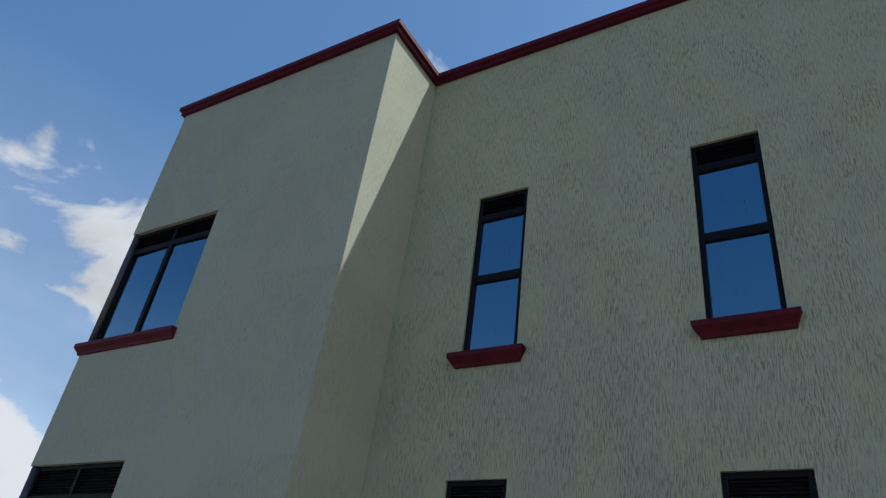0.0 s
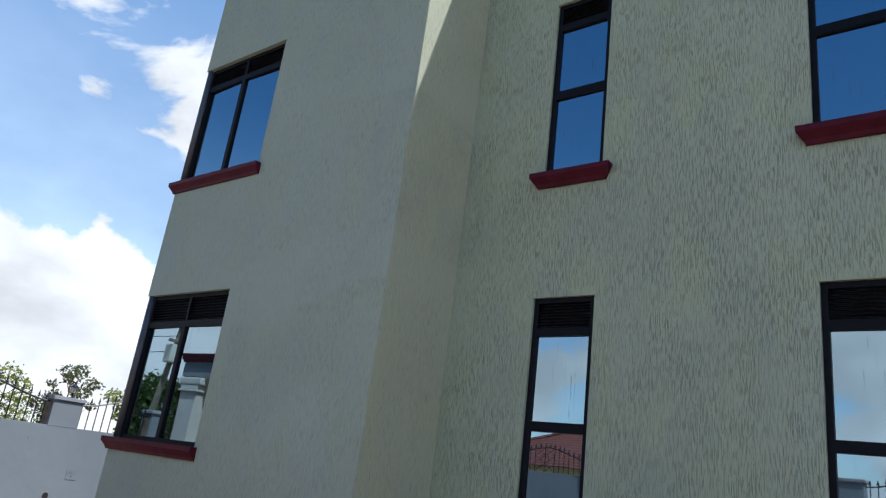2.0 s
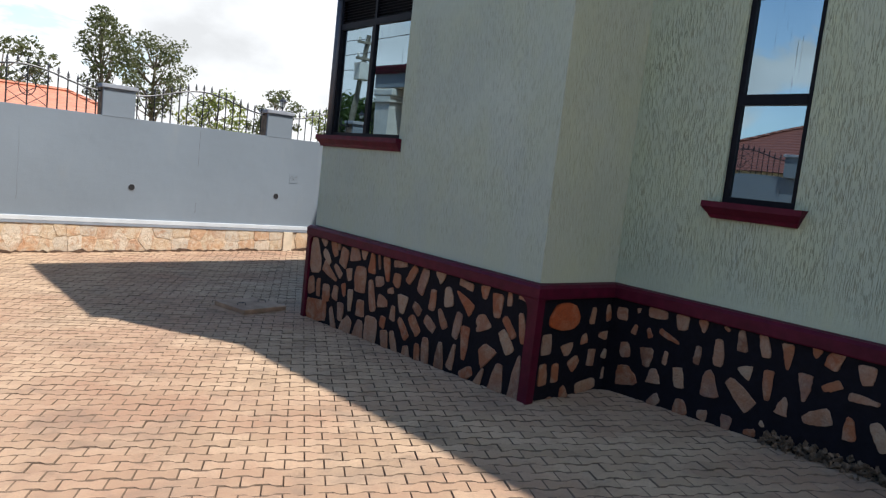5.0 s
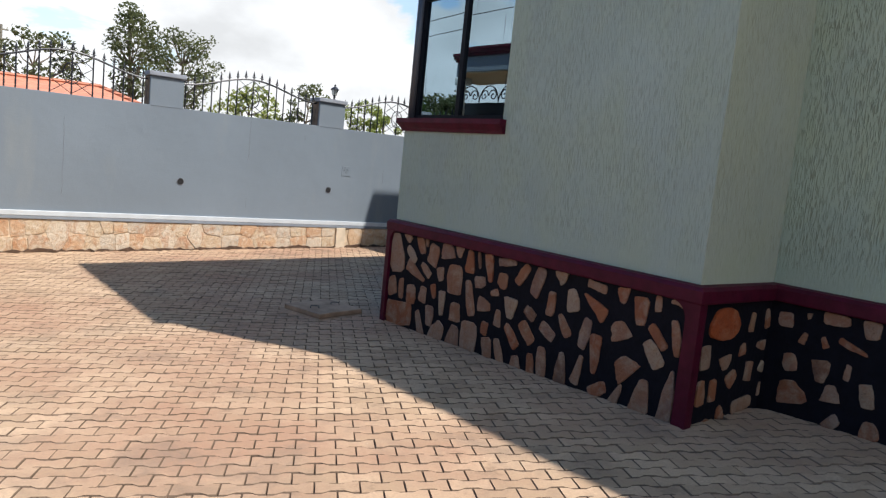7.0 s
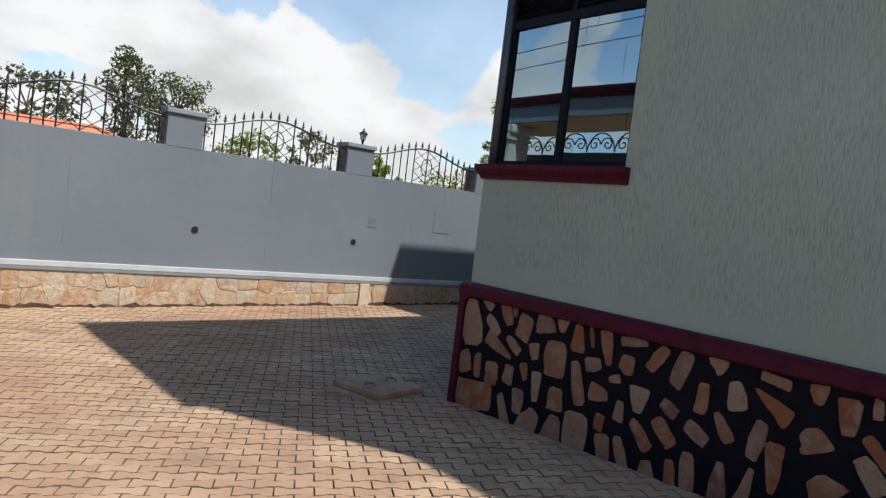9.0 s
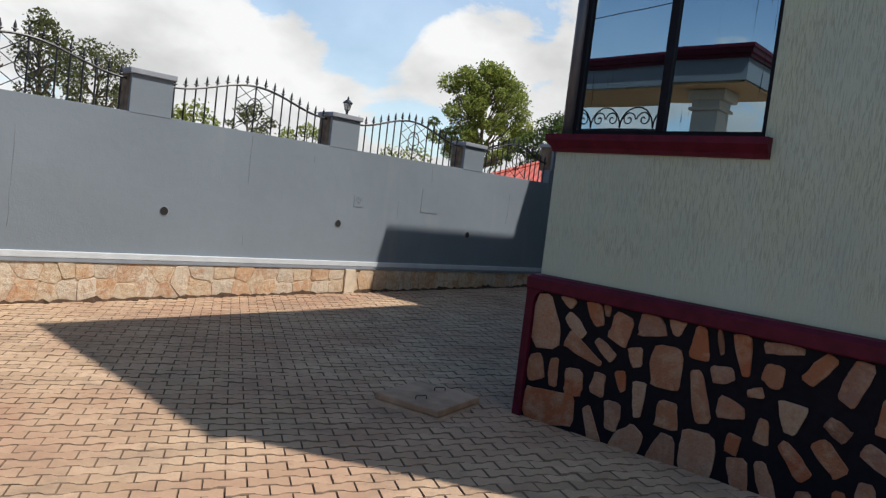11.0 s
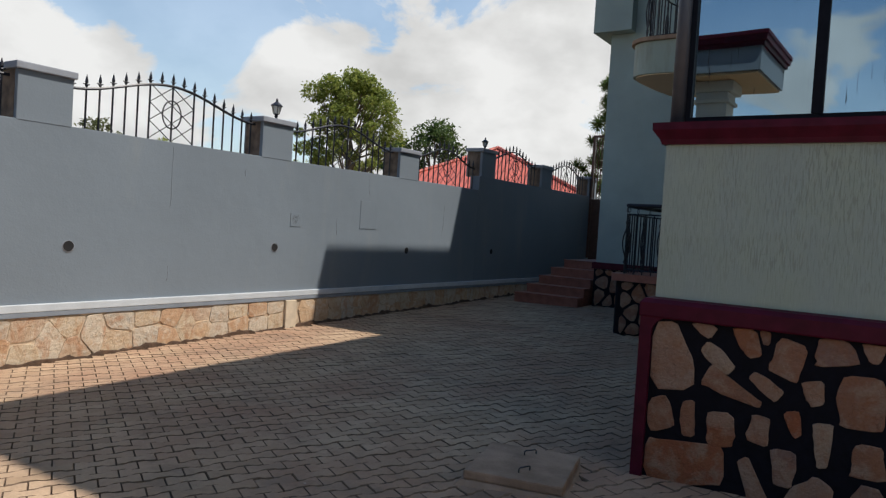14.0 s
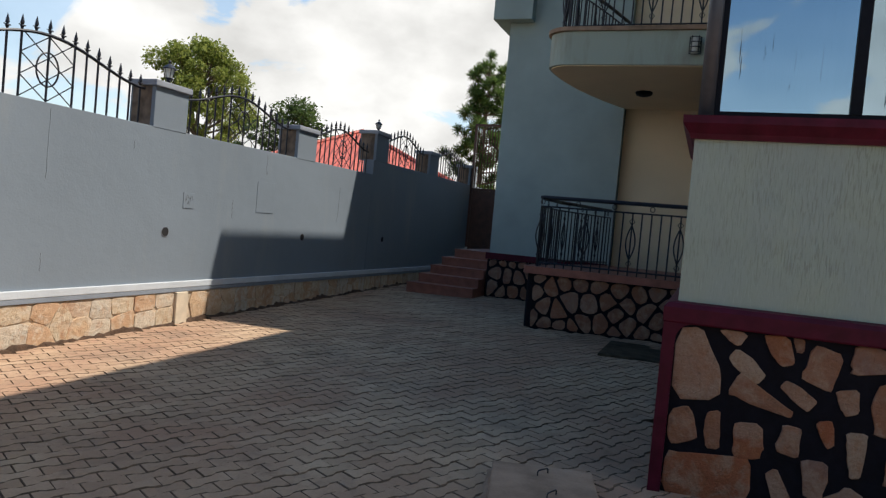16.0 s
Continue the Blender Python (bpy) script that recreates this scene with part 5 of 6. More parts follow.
def pine(x, y, height, reach, seed):
    """A young pine: a straight stem, rising boughs and round tufts of long needles."""
    rng = random.Random(seed)
    t = new("tree")
    t.location = (x, y, ground_z(x, y))
    tagged(t, "tall open-boughed green pine with round needle tufts beyond the side gate", "tree")
    bm = bmesh.new()
    tube(bm, [(0, 0, -0.3), (0.08, 0.05, height * 0.5), (0, 0, height)], [0.13, 0.09, 0.02], 7)
    tufts = [(0, 0, height, 0.34)]
    z, k = height * 0.16, 0
    while z < height * 0.96:
        u = z / height
        n = 4 if u < 0.8 else 3
        for i in range(n):
            ang = i * math.tau / n + k * 0.9 + rng.uniform(-0.3, 0.3)
            long = reach * (1.12 - 0.85 * u) * rng.uniform(0.55, 1.05)
            d = Vector((math.cos(ang), math.sin(ang), 0))
            pts = [Vector((0, 0, z)), Vector((0, 0, z + 0.10 * long)) + d * long * 0.55, Vector((0, 0, z + 0.42 * long)) + d * long]
            tube(bm, pts, [0.035, 0.022, 0.012], 4)
            tufts.append((*pts[2], rng.uniform(0.30, 0.42)))
            for f in (0.55, 0.8):
                q = pts[1].lerp(pts[2], (f - 0.55) / 0.45)
                side = Vector((-d.y, d.x, 0.35)) * rng.choice((-1, 1)) * rng.uniform(0.15, 0.35)
                side.z = abs(side.z)
                tufts.append((*(q + side), rng.uniform(0.24, 0.36)))
        z += rng.uniform(0.38, 0.62)
        k += 1
    part("trunk", bm, "bark", t)
    vs, fs = [], []
    for cx, cy, cz, r in tufts:
        for _ in range(150):
            d = Vector((rng.gauss(0, 1), rng.gauss(0, 1), rng.gauss(0.35, 1))).normalized()
            w = d.cross(Vector((rng.uniform(-1, 1), rng.uniform(-1, 1), rng.uniform(-1, 1)))).normalized() * 0.012
            c = Vector((cx, cy, cz))
            e = c + d * r * rng.uniform(0.7, 1.1)
            b = len(vs)
            vs += [tuple(c - w), tuple(c + w), tuple(e + w * 0.6), tuple(e - w * 0.6)]
            fs.append((b, b + 1, b + 2, b + 3))
    me = bpy.data.meshes.new("crown")
    me.from_pydata(vs, [], fs)
    me.materials.append(M["leaf_d"])
    ob = new("crown", me)
    ob.parent = t


pine(*at_az(18.3, 30, 1.0, 8.1), 8.4, 2.2, 11)

far_house(*at_az(31.3, 33, 1.0, 6.0), 11.0, 11.0, 2.2, 3.1, "roof_red", "neighbouring house with a red sheet roof", 20)
far_house(*at_az(84.0, 34, 1.1, 2.0), 14.0, 8.0, 2.2, 1.9, "roof_orange", "neighbouring house with an orange tiled roof", -6)
far_house(-19.0, 13.5, 10.0, 10.0, 4.0, 2.6, "roof_brown", "neighbouring house with a brown tiled roof", 8)

# plinth stones as laid: place along the face, height, length, lean in degrees, width at either end
BAY_STONES_A = ((4.68, 0.71, 0.25, -104, 0.06, 0.07), (4.69, 0.29, 0.38, -85, 0.03, 0.13), (4.7, 0.95, 0.12, -171, 0.03, 0.03), (4.83, 0.68, 0.2, -135, 0.07, 0.06), (4.85, 0.55, 0.21, -131, 0.08, 0.12), (4.86, 0.92, 0.13, -94, 0.04, 0.05), (4.91, 0.2, 0.29, -86, 0.07, 0.19), (5, 0.83, 0.21, -93, 0.13, 0.06), (5.08, 0.39, 0.15, -138, 0.1, 0.27), (5.13, 0.15, 0.22, -68, 0.02, 0.08), (5.16, 0.65, 0.14, -115, 0.1, 0.19), (5.17, 0.91, 0.12, -95, 0.11, 0.04), (5.31, 0.15, 0.18, 151, 0.07, 0.09), (5.37, 0.41, 0.3, -92, 0.12, 0.05), (5.42, 0.78, 0.26, -149, 0.02, 0.13))
BAY_STONES_B = ((5.42, 0.93, 0.18, -174, 0.06, 0.06), (5.49, 0.54, 0.25, -79, 0.08, 0.08), (5.52, 0.24, 0.24, -78, 0.03, 0.09), (5.65, 0.77, 0.18, -106, 0.08, 0.13), (5.7, 0.2, 0.26, -90, 0.05, 0.13), (5.71, 0.55, 0.2, -123, 0.05, 0.09), (5.79, 0.93, 0.12, -95, 0.17, 0.02), (5.88, 0.69, 0.2, -87, 0.07, 0.08), (5.89, 0.46, 0.18, -153, 0.09, 0.09), (5.92, 0.17, 0.29, -94, 0.09, 0.09), (6.04, 0.11, 0.22, -98, 0.06, 0.07), (6.05, 0.84, 0.26, -74, 0.1, 0.1), (6.11, 0.56, 0.13, -153, 0.07, 0.09), (6.13, 0.39, 0.21, -137, 0.09, 0.1), (6.22, 0.07, 0.17, -100, 0.08, 0.13))
BAY_STONES_C = ((6.24, 0.87, 0.22, -54, 0.07, 0.09), (6.31, 0.31, 0.23, -135, 0.06, 0.09), (6.36, 0.55, 0.18, -90, 0.17, 0.06), (6.45, 0.12, 0.25, -113, 0.07, 0.09), (6.45, 0.94, 0.23, 173, 0.07, 0.05), (6.49, 0.77, 0.12, -171, 0.1, 0.13), (6.51, 0.42, 0.15, -90, 0.05, 0.09), (6.58, 0.64, 0.1, 163, 0.04, 0.06), (6.61, 0.1, 0.23, -103, 0.12, 0.07), (6.67, 0.29, 0.12, -85, 0.08, 0.07), (6.68, 0.86, 0.28, -103, 0.12, 0.04), (6.71, 0.5, 0.17, 180, 0.14, 0.06), (6.79, 0.7, 0.15, 164, 0.1, 0.09), (6.83, 0.91, 0.17, -103, 0.03, 0.03), (6.89, 0.15, 0.29, -92, 0.2, 0.19))
BAY_STONES_D = ((6.92, 0.52, 0.34, -107, 0.07, 0.12), (6.96, 0.86, 0.21, -93, 0.06, 0.14), (7.12, 0.09, 0.24, -78, 0.09, 0.2), (7.12, 0.34, 0.18, -93, 0.12, 0.17), (7.13, 0.94, 0.13, -94, 0.13, 0.05), (7.17, 0.65, 0.29, -92, 0.19, 0.2), (7.32, 0.92, 0.17, -100, 0.11, 0.21), (7.34, 0.38, 0.24, -92, 0.1, 0.05), (7.38, 0.07, 0.26, -61, 0.12, 0.21), (7.4, 0.66, 0.13, -103, 0.12, 0.06), (7.49, 0.47, 0.14, -107, 0.08, 0.04), (7.53, 0.21, 0.21, -93, 0.13, 0.09), (7.54, 0.83, 0.22, -72, 0.15, 0.15), (7.65, 0.66, 0.19, -145, 0.06, 0.08), (7.67, 0.4, 0.16, -86, 0.09, 0.11))
BAY_STONES_E = ((7.67, 0.95, 0.1, -101, 0.07, 0.03), (7.69, 0.09, 0.28, -113, 0.06, 0.11), (7.76, 0.91, 0.2, -114, 0.12, 0.07), (7.83, 0.61, 0.34, -157, 0.14, 0.04), (7.88, 0.36, 0.21, -93, 0.14, 0.13), (7.92, 0.78, 0.21, -141, 0.08, 0.08), (8.01, 0.96, 0.13, -141, 0.08, 0.08), (8.07, 0.39, 0.21, -93, 0.07, 0.08), (8.1, 0.12, 0.5, 174, 0.23, 0.23), (8.23, 0.75, 0.41, -100, 0.19, 0.3), (8.25, 0.38, 0.2, -114, 0.16, 0.14))
BAY_STONES = BAY_STONES_A + BAY_STONES_B + BAY_STONES_C + BAY_STONES_D + BAY_STONES_E
WEST_STONES_A = ((2.1, 0.915, 0.16, -101, 0.05, 0.06), (2.12, 0.505, 0.13, -99, 0.06, 0.07), (2.19, 0.715, 0.13, 171, 0.07, 0.08), (2.27, 0.915, 0.14, -78, 0.07, 0.1), (2.32, 0.505, 0.2, -120, 0.07, 0.08), (2.45, 0.715, 0.18, 180, 0.06, 0.03), (2.46, 0.885, 0.13, -99, 0.11, 0.06), (2.51, 0.495, 0.16, -94, 0.04, 0.08), (2.66, 0.745, 0.13, 151, 0.05, 0.06), (2.67, 0.925, 0.13, -72, 0.09, 0.08), (2.72, 0.505, 0.2, 156, 0.05, 0.13), (2.79, 0.955, 0.08, -83, 0.08, 0.02), (2.83, 0.685, 0.19, -93, 0.1, 0.03), (2.96, 0.505, 0.13, -81, 0.02, 0.1), (2.98, 0.865, 0.18, -96, 0.09, 0.02))
WEST_STONES_B = ((3.09, 0.325, 0.04, -124, 0.03, 0.03), (3.09, 0.625, 0.22, -93, 0.08, 0.04), (3.15, 0.895, 0.16, -108, 0.06, 0.06), (3.17, 0.235, 0.09, 167, 0.03, 0.06), (3.28, 0.675, 0.1, -174, 0.02, 0.12), (3.29, 0.495, 0.27, -141, 0.08, 0.12), (3.33, 0.895, 0.17, -100, 0.04, 0.08), (3.36, 0.245, 0.11, -90, 0.08, 0.06), (3.46, 0.955, 0.05, -143, 0.02, 0.03), (3.5, 0.755, 0.2, -96, 0.06, 0.08), (3.54, 0.495, 0.21, -98, 0.05, 0.16), (3.56, 0.235, 0.09, 180, 0.05, 0.09), (3.65, 0.935, 0.11, -95, 0.11, 0.02), (3.67, 0.685, 0.15, -86, 0.04, 0.05), (3.76, 0.235, 0.12, -95, 0.08, 0.12))
WEST_STONES_C = ((3.81, 0.465, 0.17, -103, 0.08, 0.08), (3.84, 0.915, 0.13, -99, 0.11, 0.08), (3.94, 0.765, 0.2, -162, 0.05, 0.02), (3.95, 0.585, 0.11, -85, 0.03, 0.04), (4, 0.205, 0.08, -140, 0.14, 0.07), (4.04, 0.405, 0.12, -95, 0.05, 0.14), (4.07, 0.935, 0.18, 174, 0.08, 0.08), (4.13, 0.545, 0.16, -94, 0.13, 0.05), (4.13, 0.755, 0.08, -113, 0.03, 0.04), (4.26, 0.915, 0.04, -90, 0.03, 0.02), (4.28, 0.745, 0.09, -72, 0.03, 0.04), (4.32, 0.335, 0.17, -107, 0.1, 0.23), (4.35, 0.555, 0.13, -99, 0.08, 0.09), (4.42, 0.855, 0.11, -90, 0.1, 0.09))
WEST_STONES = WEST_STONES_A + WEST_STONES_B + WEST_STONES_C
RETURN_STONES = ((5.52, 0.345, 0.18, -84, 0.08, 0.09), (5.53, 0.595, 0.17, -90, 0.1, 0.1), (5.63, 0.115, 0.05, -68, 0.07, 0.08), (5.67, 0.345, 0.16, -86, 0.07, 0.07), (5.79, 0.535, 0.1, -84, 0.15, 0.06), (5.81, 0.155, 0.12, -70, 0.05, 0.11), (5.9, 0.415, 0.13, -138, 0.07, 0.11), (6, 0.615, 0.09, -84, 0.05, 0.08), (6.08, 0.815, 0.14, -94, 0.06, 0.06), (6.09, 0.195, 0.26, 7, 0.1, 0.08), (6.12, 0.445, 0.15, -94, 0.08, 0.08), (6.25, 0.635, 0.11, -5, 0.03, 0.09), (6.29, 0.835, 0.14, -82, 0.03, 0.06), (6.3, 0.465, 0.08, -113, 0.04, 0.06), (6.33, 0.285, 0.1, -84, 0.04, 0.08))


# ---- plinth stones ----
def clip_poly(poly, px, py, nx, ny):
    """The part of a convex polygon on the side of the line that n points away from."""
    out = []
    for i in range(len(poly)):
        a, b = poly[i], poly[(i + 1) % len(poly)]
        da = (a[0] - px) * nx + (a[1] - py) * ny
        db = (b[0] - px) * nx + (b[1] - py) * ny
        if da <= 0:
            out.append(a)
        if (da < 0 < db) or (db < 0 < da):
            t = da / (da - db)
            out.append((a[0] + (b[0] - a[0]) * t, a[1] + (b[1] - a[1]) * t))
    return out


def cells(seeds, poly, gap, stretch=1.0):
    """Voronoi cells of the seeds inside poly, each shrunk by about half the gap."""
    res = []
    for i, (x, y) in enumerate(seeds):
        c = poly
        near = sorted((q for j, q in enumerate(seeds) if j != i), key=lambda q: (q[0] - x) ** 2 + (q[1] - y) ** 2)[:14]
        for qx, qy in near:
            dx, dy = qx - x, qy - y
            d = math.hypot(dx, dy)
            g = gap(x, y, qx, qy) / 2
            mx, my = x + dx / 2 - dx / d * g, y + dy / 2 - dy / d * g
            c = clip_poly(c, mx, my, dx / d, dy / d)
            if len(c) < 3:
                break
        if len(c) >= 3:
            res.append(c)
    return res


def area(p):
    return abs(sum(a[0] * b[1] - b[0] * a[1] for a, b in zip(p, p[1:] + p[:1]))) / 2


def soften(p, rng, wobble=0.004, cut=0.24):
    """Round a polygon's corners and make its outline uneven."""
    out = []
    for i in range(len(p)):
        a, b = p[i], p[(i + 1) % len(p)]
        if math.hypot(a[0] - b[0], a[1] - b[1]) < 0.012:
            continue
        for t in (cut, 1 - cut):
            out.append((a[0] + (b[0] - a[0]) * t + rng.uniform(-wobble, wobble), a[1] + (b[1] - a[1]) * t + rng.uniform(-wobble, wobble)))
    return out


def stone_mesh(p, depth, rng, place):
    """A thin split stone from its outline; place maps (u, v, out) into the world. Returns vertices and faces."""
    n = len(p)
    cx, cy = sum(a[0] for a in p) / n, sum(a[1] for a in p) / n
    k = 0.95
    d2 = depth * rng.uniform(0.8, 1.25)
    ring0 = [place(a[0], a[1], 0.0) for a in p]
    ring1 = [place(a[0], a[1], d2 * 0.7) for a in p]
    ring2 = [place(cx + (a[0] - cx) * k, cy + (a[1] - cy) * k, d2 * rng.uniform(0.9, 1.1)) for a in p]
    mid = place(cx, cy, d2 * rng.uniform(1.0, 1.35))
    vs = ring0 + ring1 + ring2 + [mid]
    fs = []
    for i in range(n):
        j = (i + 1) % n
        fs += [(i, j, n + j, n + i), (n + i, n + j, 2 * n + j, 2 * n + i), (2 * n + i, 2 * n + j, 3 * n)]
    return vs, fs


def stone_objects(polys, place, depth, mat, parent, rng, name="stone", cut=0.24):
    for p in polys:
        q = soften(p, rng, 0.0035, cut)
        if len(q) < 4 or area(q) < 0.0005:
            continue
        vs, fs = stone_mesh(q, depth, rng, place)
        me = bpy.data.meshes.new(name)
        o = Vector(vs[-1])
        me.from_pydata([tuple(Vector(v) - o) for v in vs], [], fs)
        me.materials.append(M[mat])
        ob = new(name, me)
        ob.location = o
        ob.parent = parent


def centre(p):
    return sum(a[0] for a in p) / len(p), sum(a[1] for a in p) / len(p)


def blob(u, v, half_l, half_w, lean, rng, n=11):
    """An uneven rounded outline of the given length and width."""
    t0 = rng.uniform(0, 1)
    out = []
    c, s = math.cos(radians(lean)), math.sin(radians(lean))
    taper = rng.choice((-0.8, -0.6, -0.25, 0.0, 0.2, 0.55, 0.8))
    e, bend = rng.uniform(0.55, 1.0), rng.uniform(-0.3, 0.3)
    for i in range(n):
        t = (i + t0 + rng.uniform(-0.15, 0.15)) * math.tau / n
        x = half_l * 1.06 * math.copysign(abs(math.cos(t)) ** e, math.cos(t))
        y = half_w * 1.06 * math.copysign(abs(math.sin(t)) ** e, math.sin(t)) * (1 + taper * x / half_l) + bend * half_w * (x / half_l) ** 2
        out.append((u + x * c - y * s, v + x * s + y * c))
    return out


def clip_all(poly, window):
    """The part of poly inside the convex outline window, which runs anticlockwise."""
    for a, b in zip(window, window[1:] + window[:1]):
        poly = clip_poly(poly, a[0], a[1], b[1] - a[1], a[0] - b[0])
        if len(poly) < 3:
            return []
    return poly


def split_outline(u, v, length, lean, wa, wb, rng):
    """The uneven, angular outline of a split stone whose two ends have their own widths."""
    c, sn = math.cos(radians(lean)), math.sin(radians(lean))
    mean = (wa + wb) / 2
    side = []
    for t in (-1.02, -0.55 + rng.uniform(-0.15, 0.15), 0.1 + rng.uniform(-0.3, 0.3), 0.6 + rng.uniform(-0.15, 0.15), 1.02):
        w = wa + (wb - wa) * (t + 1) / 2
        side.append((t, w / 2 * 0.98 + 0.11 * mean * max(0.0, 1 - t * t)))
    up = [(t * length / 2 + rng.uniform(-0.006, 0.006), w * rng.uniform(0.88, 1.12)) for t, w in side]
    down = [(t * length / 2 + rng.uniform(-0.006, 0.006), -w * rng.uniform(0.88, 1.12)) for t, w in side]
    drop = rng.choice((1, 2, 3))
    down.pop(drop)
    pts = up[::-1] + down
    return [(u + x * c - y * sn, v + x * sn + y * c) for x, y in pts]


def laid_stones(rows, u0, u1, floor, top, place, rng, mat="stone"):
    """Stones laid as the rows say, cut off at the strip's edges."""
    for row in rows:
        q = split_outline(*row, rng)
        for px, py, nx, ny in ((u0, 0, -1, 0), (u1, 0, 1, 0), (0, top, 0, 1), (0, floor(row[0]) - 0.02, 0, -1)):
            q = clip_poly(q, px, py, nx, ny)
            if len(q) < 3:
                break
        if len(q) > 3:
            stone_objects([q], place, 0.011, mat, plinth, rng, cut=0.2)


def scatter(u0, u1, v0, v1, size, rng, fixed=(), aspect=1.3):
    """Seeds spread unevenly over a strip, round the fixed ones."""
    pts = list(fixed)
    tries = 0
    while tries < 6000:
        tries += 1
        u, v = rng.uniform(u0, u1), rng.uniform(v0, v1)
        s = size * rng.uniform(0.72, 1.15)
        if all(((u - a) * aspect) ** 2 + ((v - b) / aspect) ** 2 > s * s for a, b in pts):
            pts.append((u, v))
    return pts


def plinth_strip(name, axis, pos, out, u0, u1, top, fixed=(), size=0.17, gap=0.045, seed=3, parent=None, mat="stone", slim=0.0):
    """A black-painted face with stones set in it; axis is the normal's axis, out its sign."""
    rng = random.Random(seed)
    holder = parent

    def place(u, v, o):
        return (pos + out * o, u, v) if axis == "x" else (u, pos + out * o, v)

    def floor(u):
        return ground_z(pos, u) if axis == "x" else ground_z(u, pos)

    low = min(floor(u0), floor(u1))
    seeds = scatter(u0, u1, low, top, size, rng, fixed)
    outline = [(u0, floor(u0) + 0.015), (u1, floor(u1) + 0.015), (u1, top), (u0, top)]
    ps = cells(seeds, outline, lambda *a: gap * rng.uniform(0.75, 1.35))
    if slim:
        ps = [q for q in (clip_all(c, blob(*centre(c), slim * rng.uniform(0.065, 0.13), slim * rng.uniform(0.034, 0.062), rng.choice((70, 80, 90, 100, 60, 120, 20)), rng)) for c in ps) if len(q) > 3]
    stone_objects(ps, place, 0.011, mat, holder, rng)


def face_box(name, x0, x1, y0, y1, z0, z1, mat, parent):
    bm = bmesh.new()
    box(bm, x0, x1, y0, y1, z0, z1)
    return part(name, bm, mat, parent)


def build_plinth():
    p = new("plinth")
    tagged(p, "black-painted plinth set with orange and buff stones under a maroon band", "plinth", kind="structure")
    f = 0.03
    t = PLINTH - 0.005
    face_box("face", XB - f, XB - 0.002, YA - 0.0, YB, -0.5, t - 0.02, "black", p)
    face_box("face", XB - f, XW - f, YA - f, YA - 0.002, -0.5, t - 0.02, "black", p)
    face_box("face", XW - f, XW - 0.002, -8.0, YA - f, -0.5, t - 0.02, "black", p)
    face_box("face", XB - f, 10.6, YB + 0.002, YB + f, -0.5, t - 0.02, "black", p)
    prof = [(0.0, PLINTH - 0.12), (0.066, PLINTH - 0.12), (0.072, PLINTH - 0.11), (0.072, PLINTH - 0.03), (0.05, PLINTH - 0.004), (0.0, PLINTH + 0.006)]
    bm = bmesh.new()
    sweep_profile(bm, prof, [(XW, -8.0, -1, 0), (XW, YA, -1, -1), (XB, YA, -1, -1), (XB, YB, -1, 1), (10.6, YB, 0, 1)])
    bmesh.ops.recalc_face_normals(bm, faces=bm.faces)
    part("trim", bm, "maroon", p)

    def corner_post(y, s, w, r):
        """Maroon edge strip on the bay front, flaring into the band."""
        bm = bmesh.new()
        z0, z1 = -0.3, PLINTH - 0.118
        pts = [(0, z0), (w, z0), (w, z1 - r)]
        for k in range(1, 6):
            t_ = k * math.pi / 12
            pts.append((w + r * (1 - math.cos(t_)), z1 - r + r * math.sin(t_)))
        pts += [(w + r, z1), (0, z1)]
        a = [bm.verts.new((XB - 0.064, y + s * u, z)) for u, z in pts]
        b = [bm.verts.new((XB - 0.028, y + s * u, z)) for u, z in pts]
        n = len(pts)
        for i in range(n):
            bm.faces.new((a[i], a[(i + 1) % n], b[(i + 1) % n], b[i]))
        bm.faces.new(a), bm.faces.new(b[::-1])
        bmesh.ops.recalc_face_normals(bm, faces=bm.faces)
        part("corner_strip", bm, "maroon", p)

    corner_post(YB + 0.066, -1, 0.072, 0.10)
    corner_post(YA - 0.066, 1, 0.105, 0.13)
    bm = bmesh.new()
    box(bm, XB - 0.0275, XB + 0.015, YA - 0.066, YA - 0.031, -0.3, PLINTH - 0.121)
    part("corner_strip", bm, "maroon", p)
    bm = bmesh.new()
    box(bm, XB - 0.0275, XB + 0.06, YB + 0.031, YB + 0.066, -0.3, PLINTH - 0.121)
    part("corner_strip", bm, "maroon", p)
    return p


plinth = build_plinth()
LAID_RNG = random.Random(77)
laid_stones(BAY_STONES, YA + 0.06, YB - 0.014, lambda u: ground_z(XB, u), PLINTH - 0.125, lambda u, v, o: (XB - 0.03 - o, u, v), LAID_RNG)
laid_stones(RETURN_STONES, XB + 0.002, XW - 0.035, lambda u: ground_z(u, YA), PLINTH - 0.125, lambda u, v, o: (u, YA - 0.03 - o, v), LAID_RNG)
laid_stones(WEST_STONES, 1.9, YA - 0.035, lambda u: ground_z(XW, u), PLINTH - 0.125, lambda u, v, o: (XW - 0.03 - o, u, v), LAID_RNG)
stone_objects([[(5.71 + 0.185 * math.cos(k * 0.524 + 0.1) * (1.0 - 0.13 * math.sin(k * 1.6)), 0.825 + 0.135 * math.sin(k * 0.524 + 0.1) * (1.0 + 0.13 * math.cos(k * 1.1))) for k in range(12)]], lambda u, v, o: (u, YA - 0.03 - o, v), 0.02, "stone_orange", plinth, LAID_RNG)
plinth_strip("west", "x", XW - 0.03, -1, -1.5, 2.02, PLINTH - 0.13, (), 0.19, 0.055, 9, plinth, slim=1.0)
veranda_face = new("veranda_facing")
tagged(veranda_face, "orange and buff stones in black mortar on the veranda base", "stone facing", kind="structure")
plinth_strip("veranda", "x", 10.965, -1, 8.45, 10.5, 0.83, (), 0.27, 0.032, 12, veranda_face, mat="stone_dull")
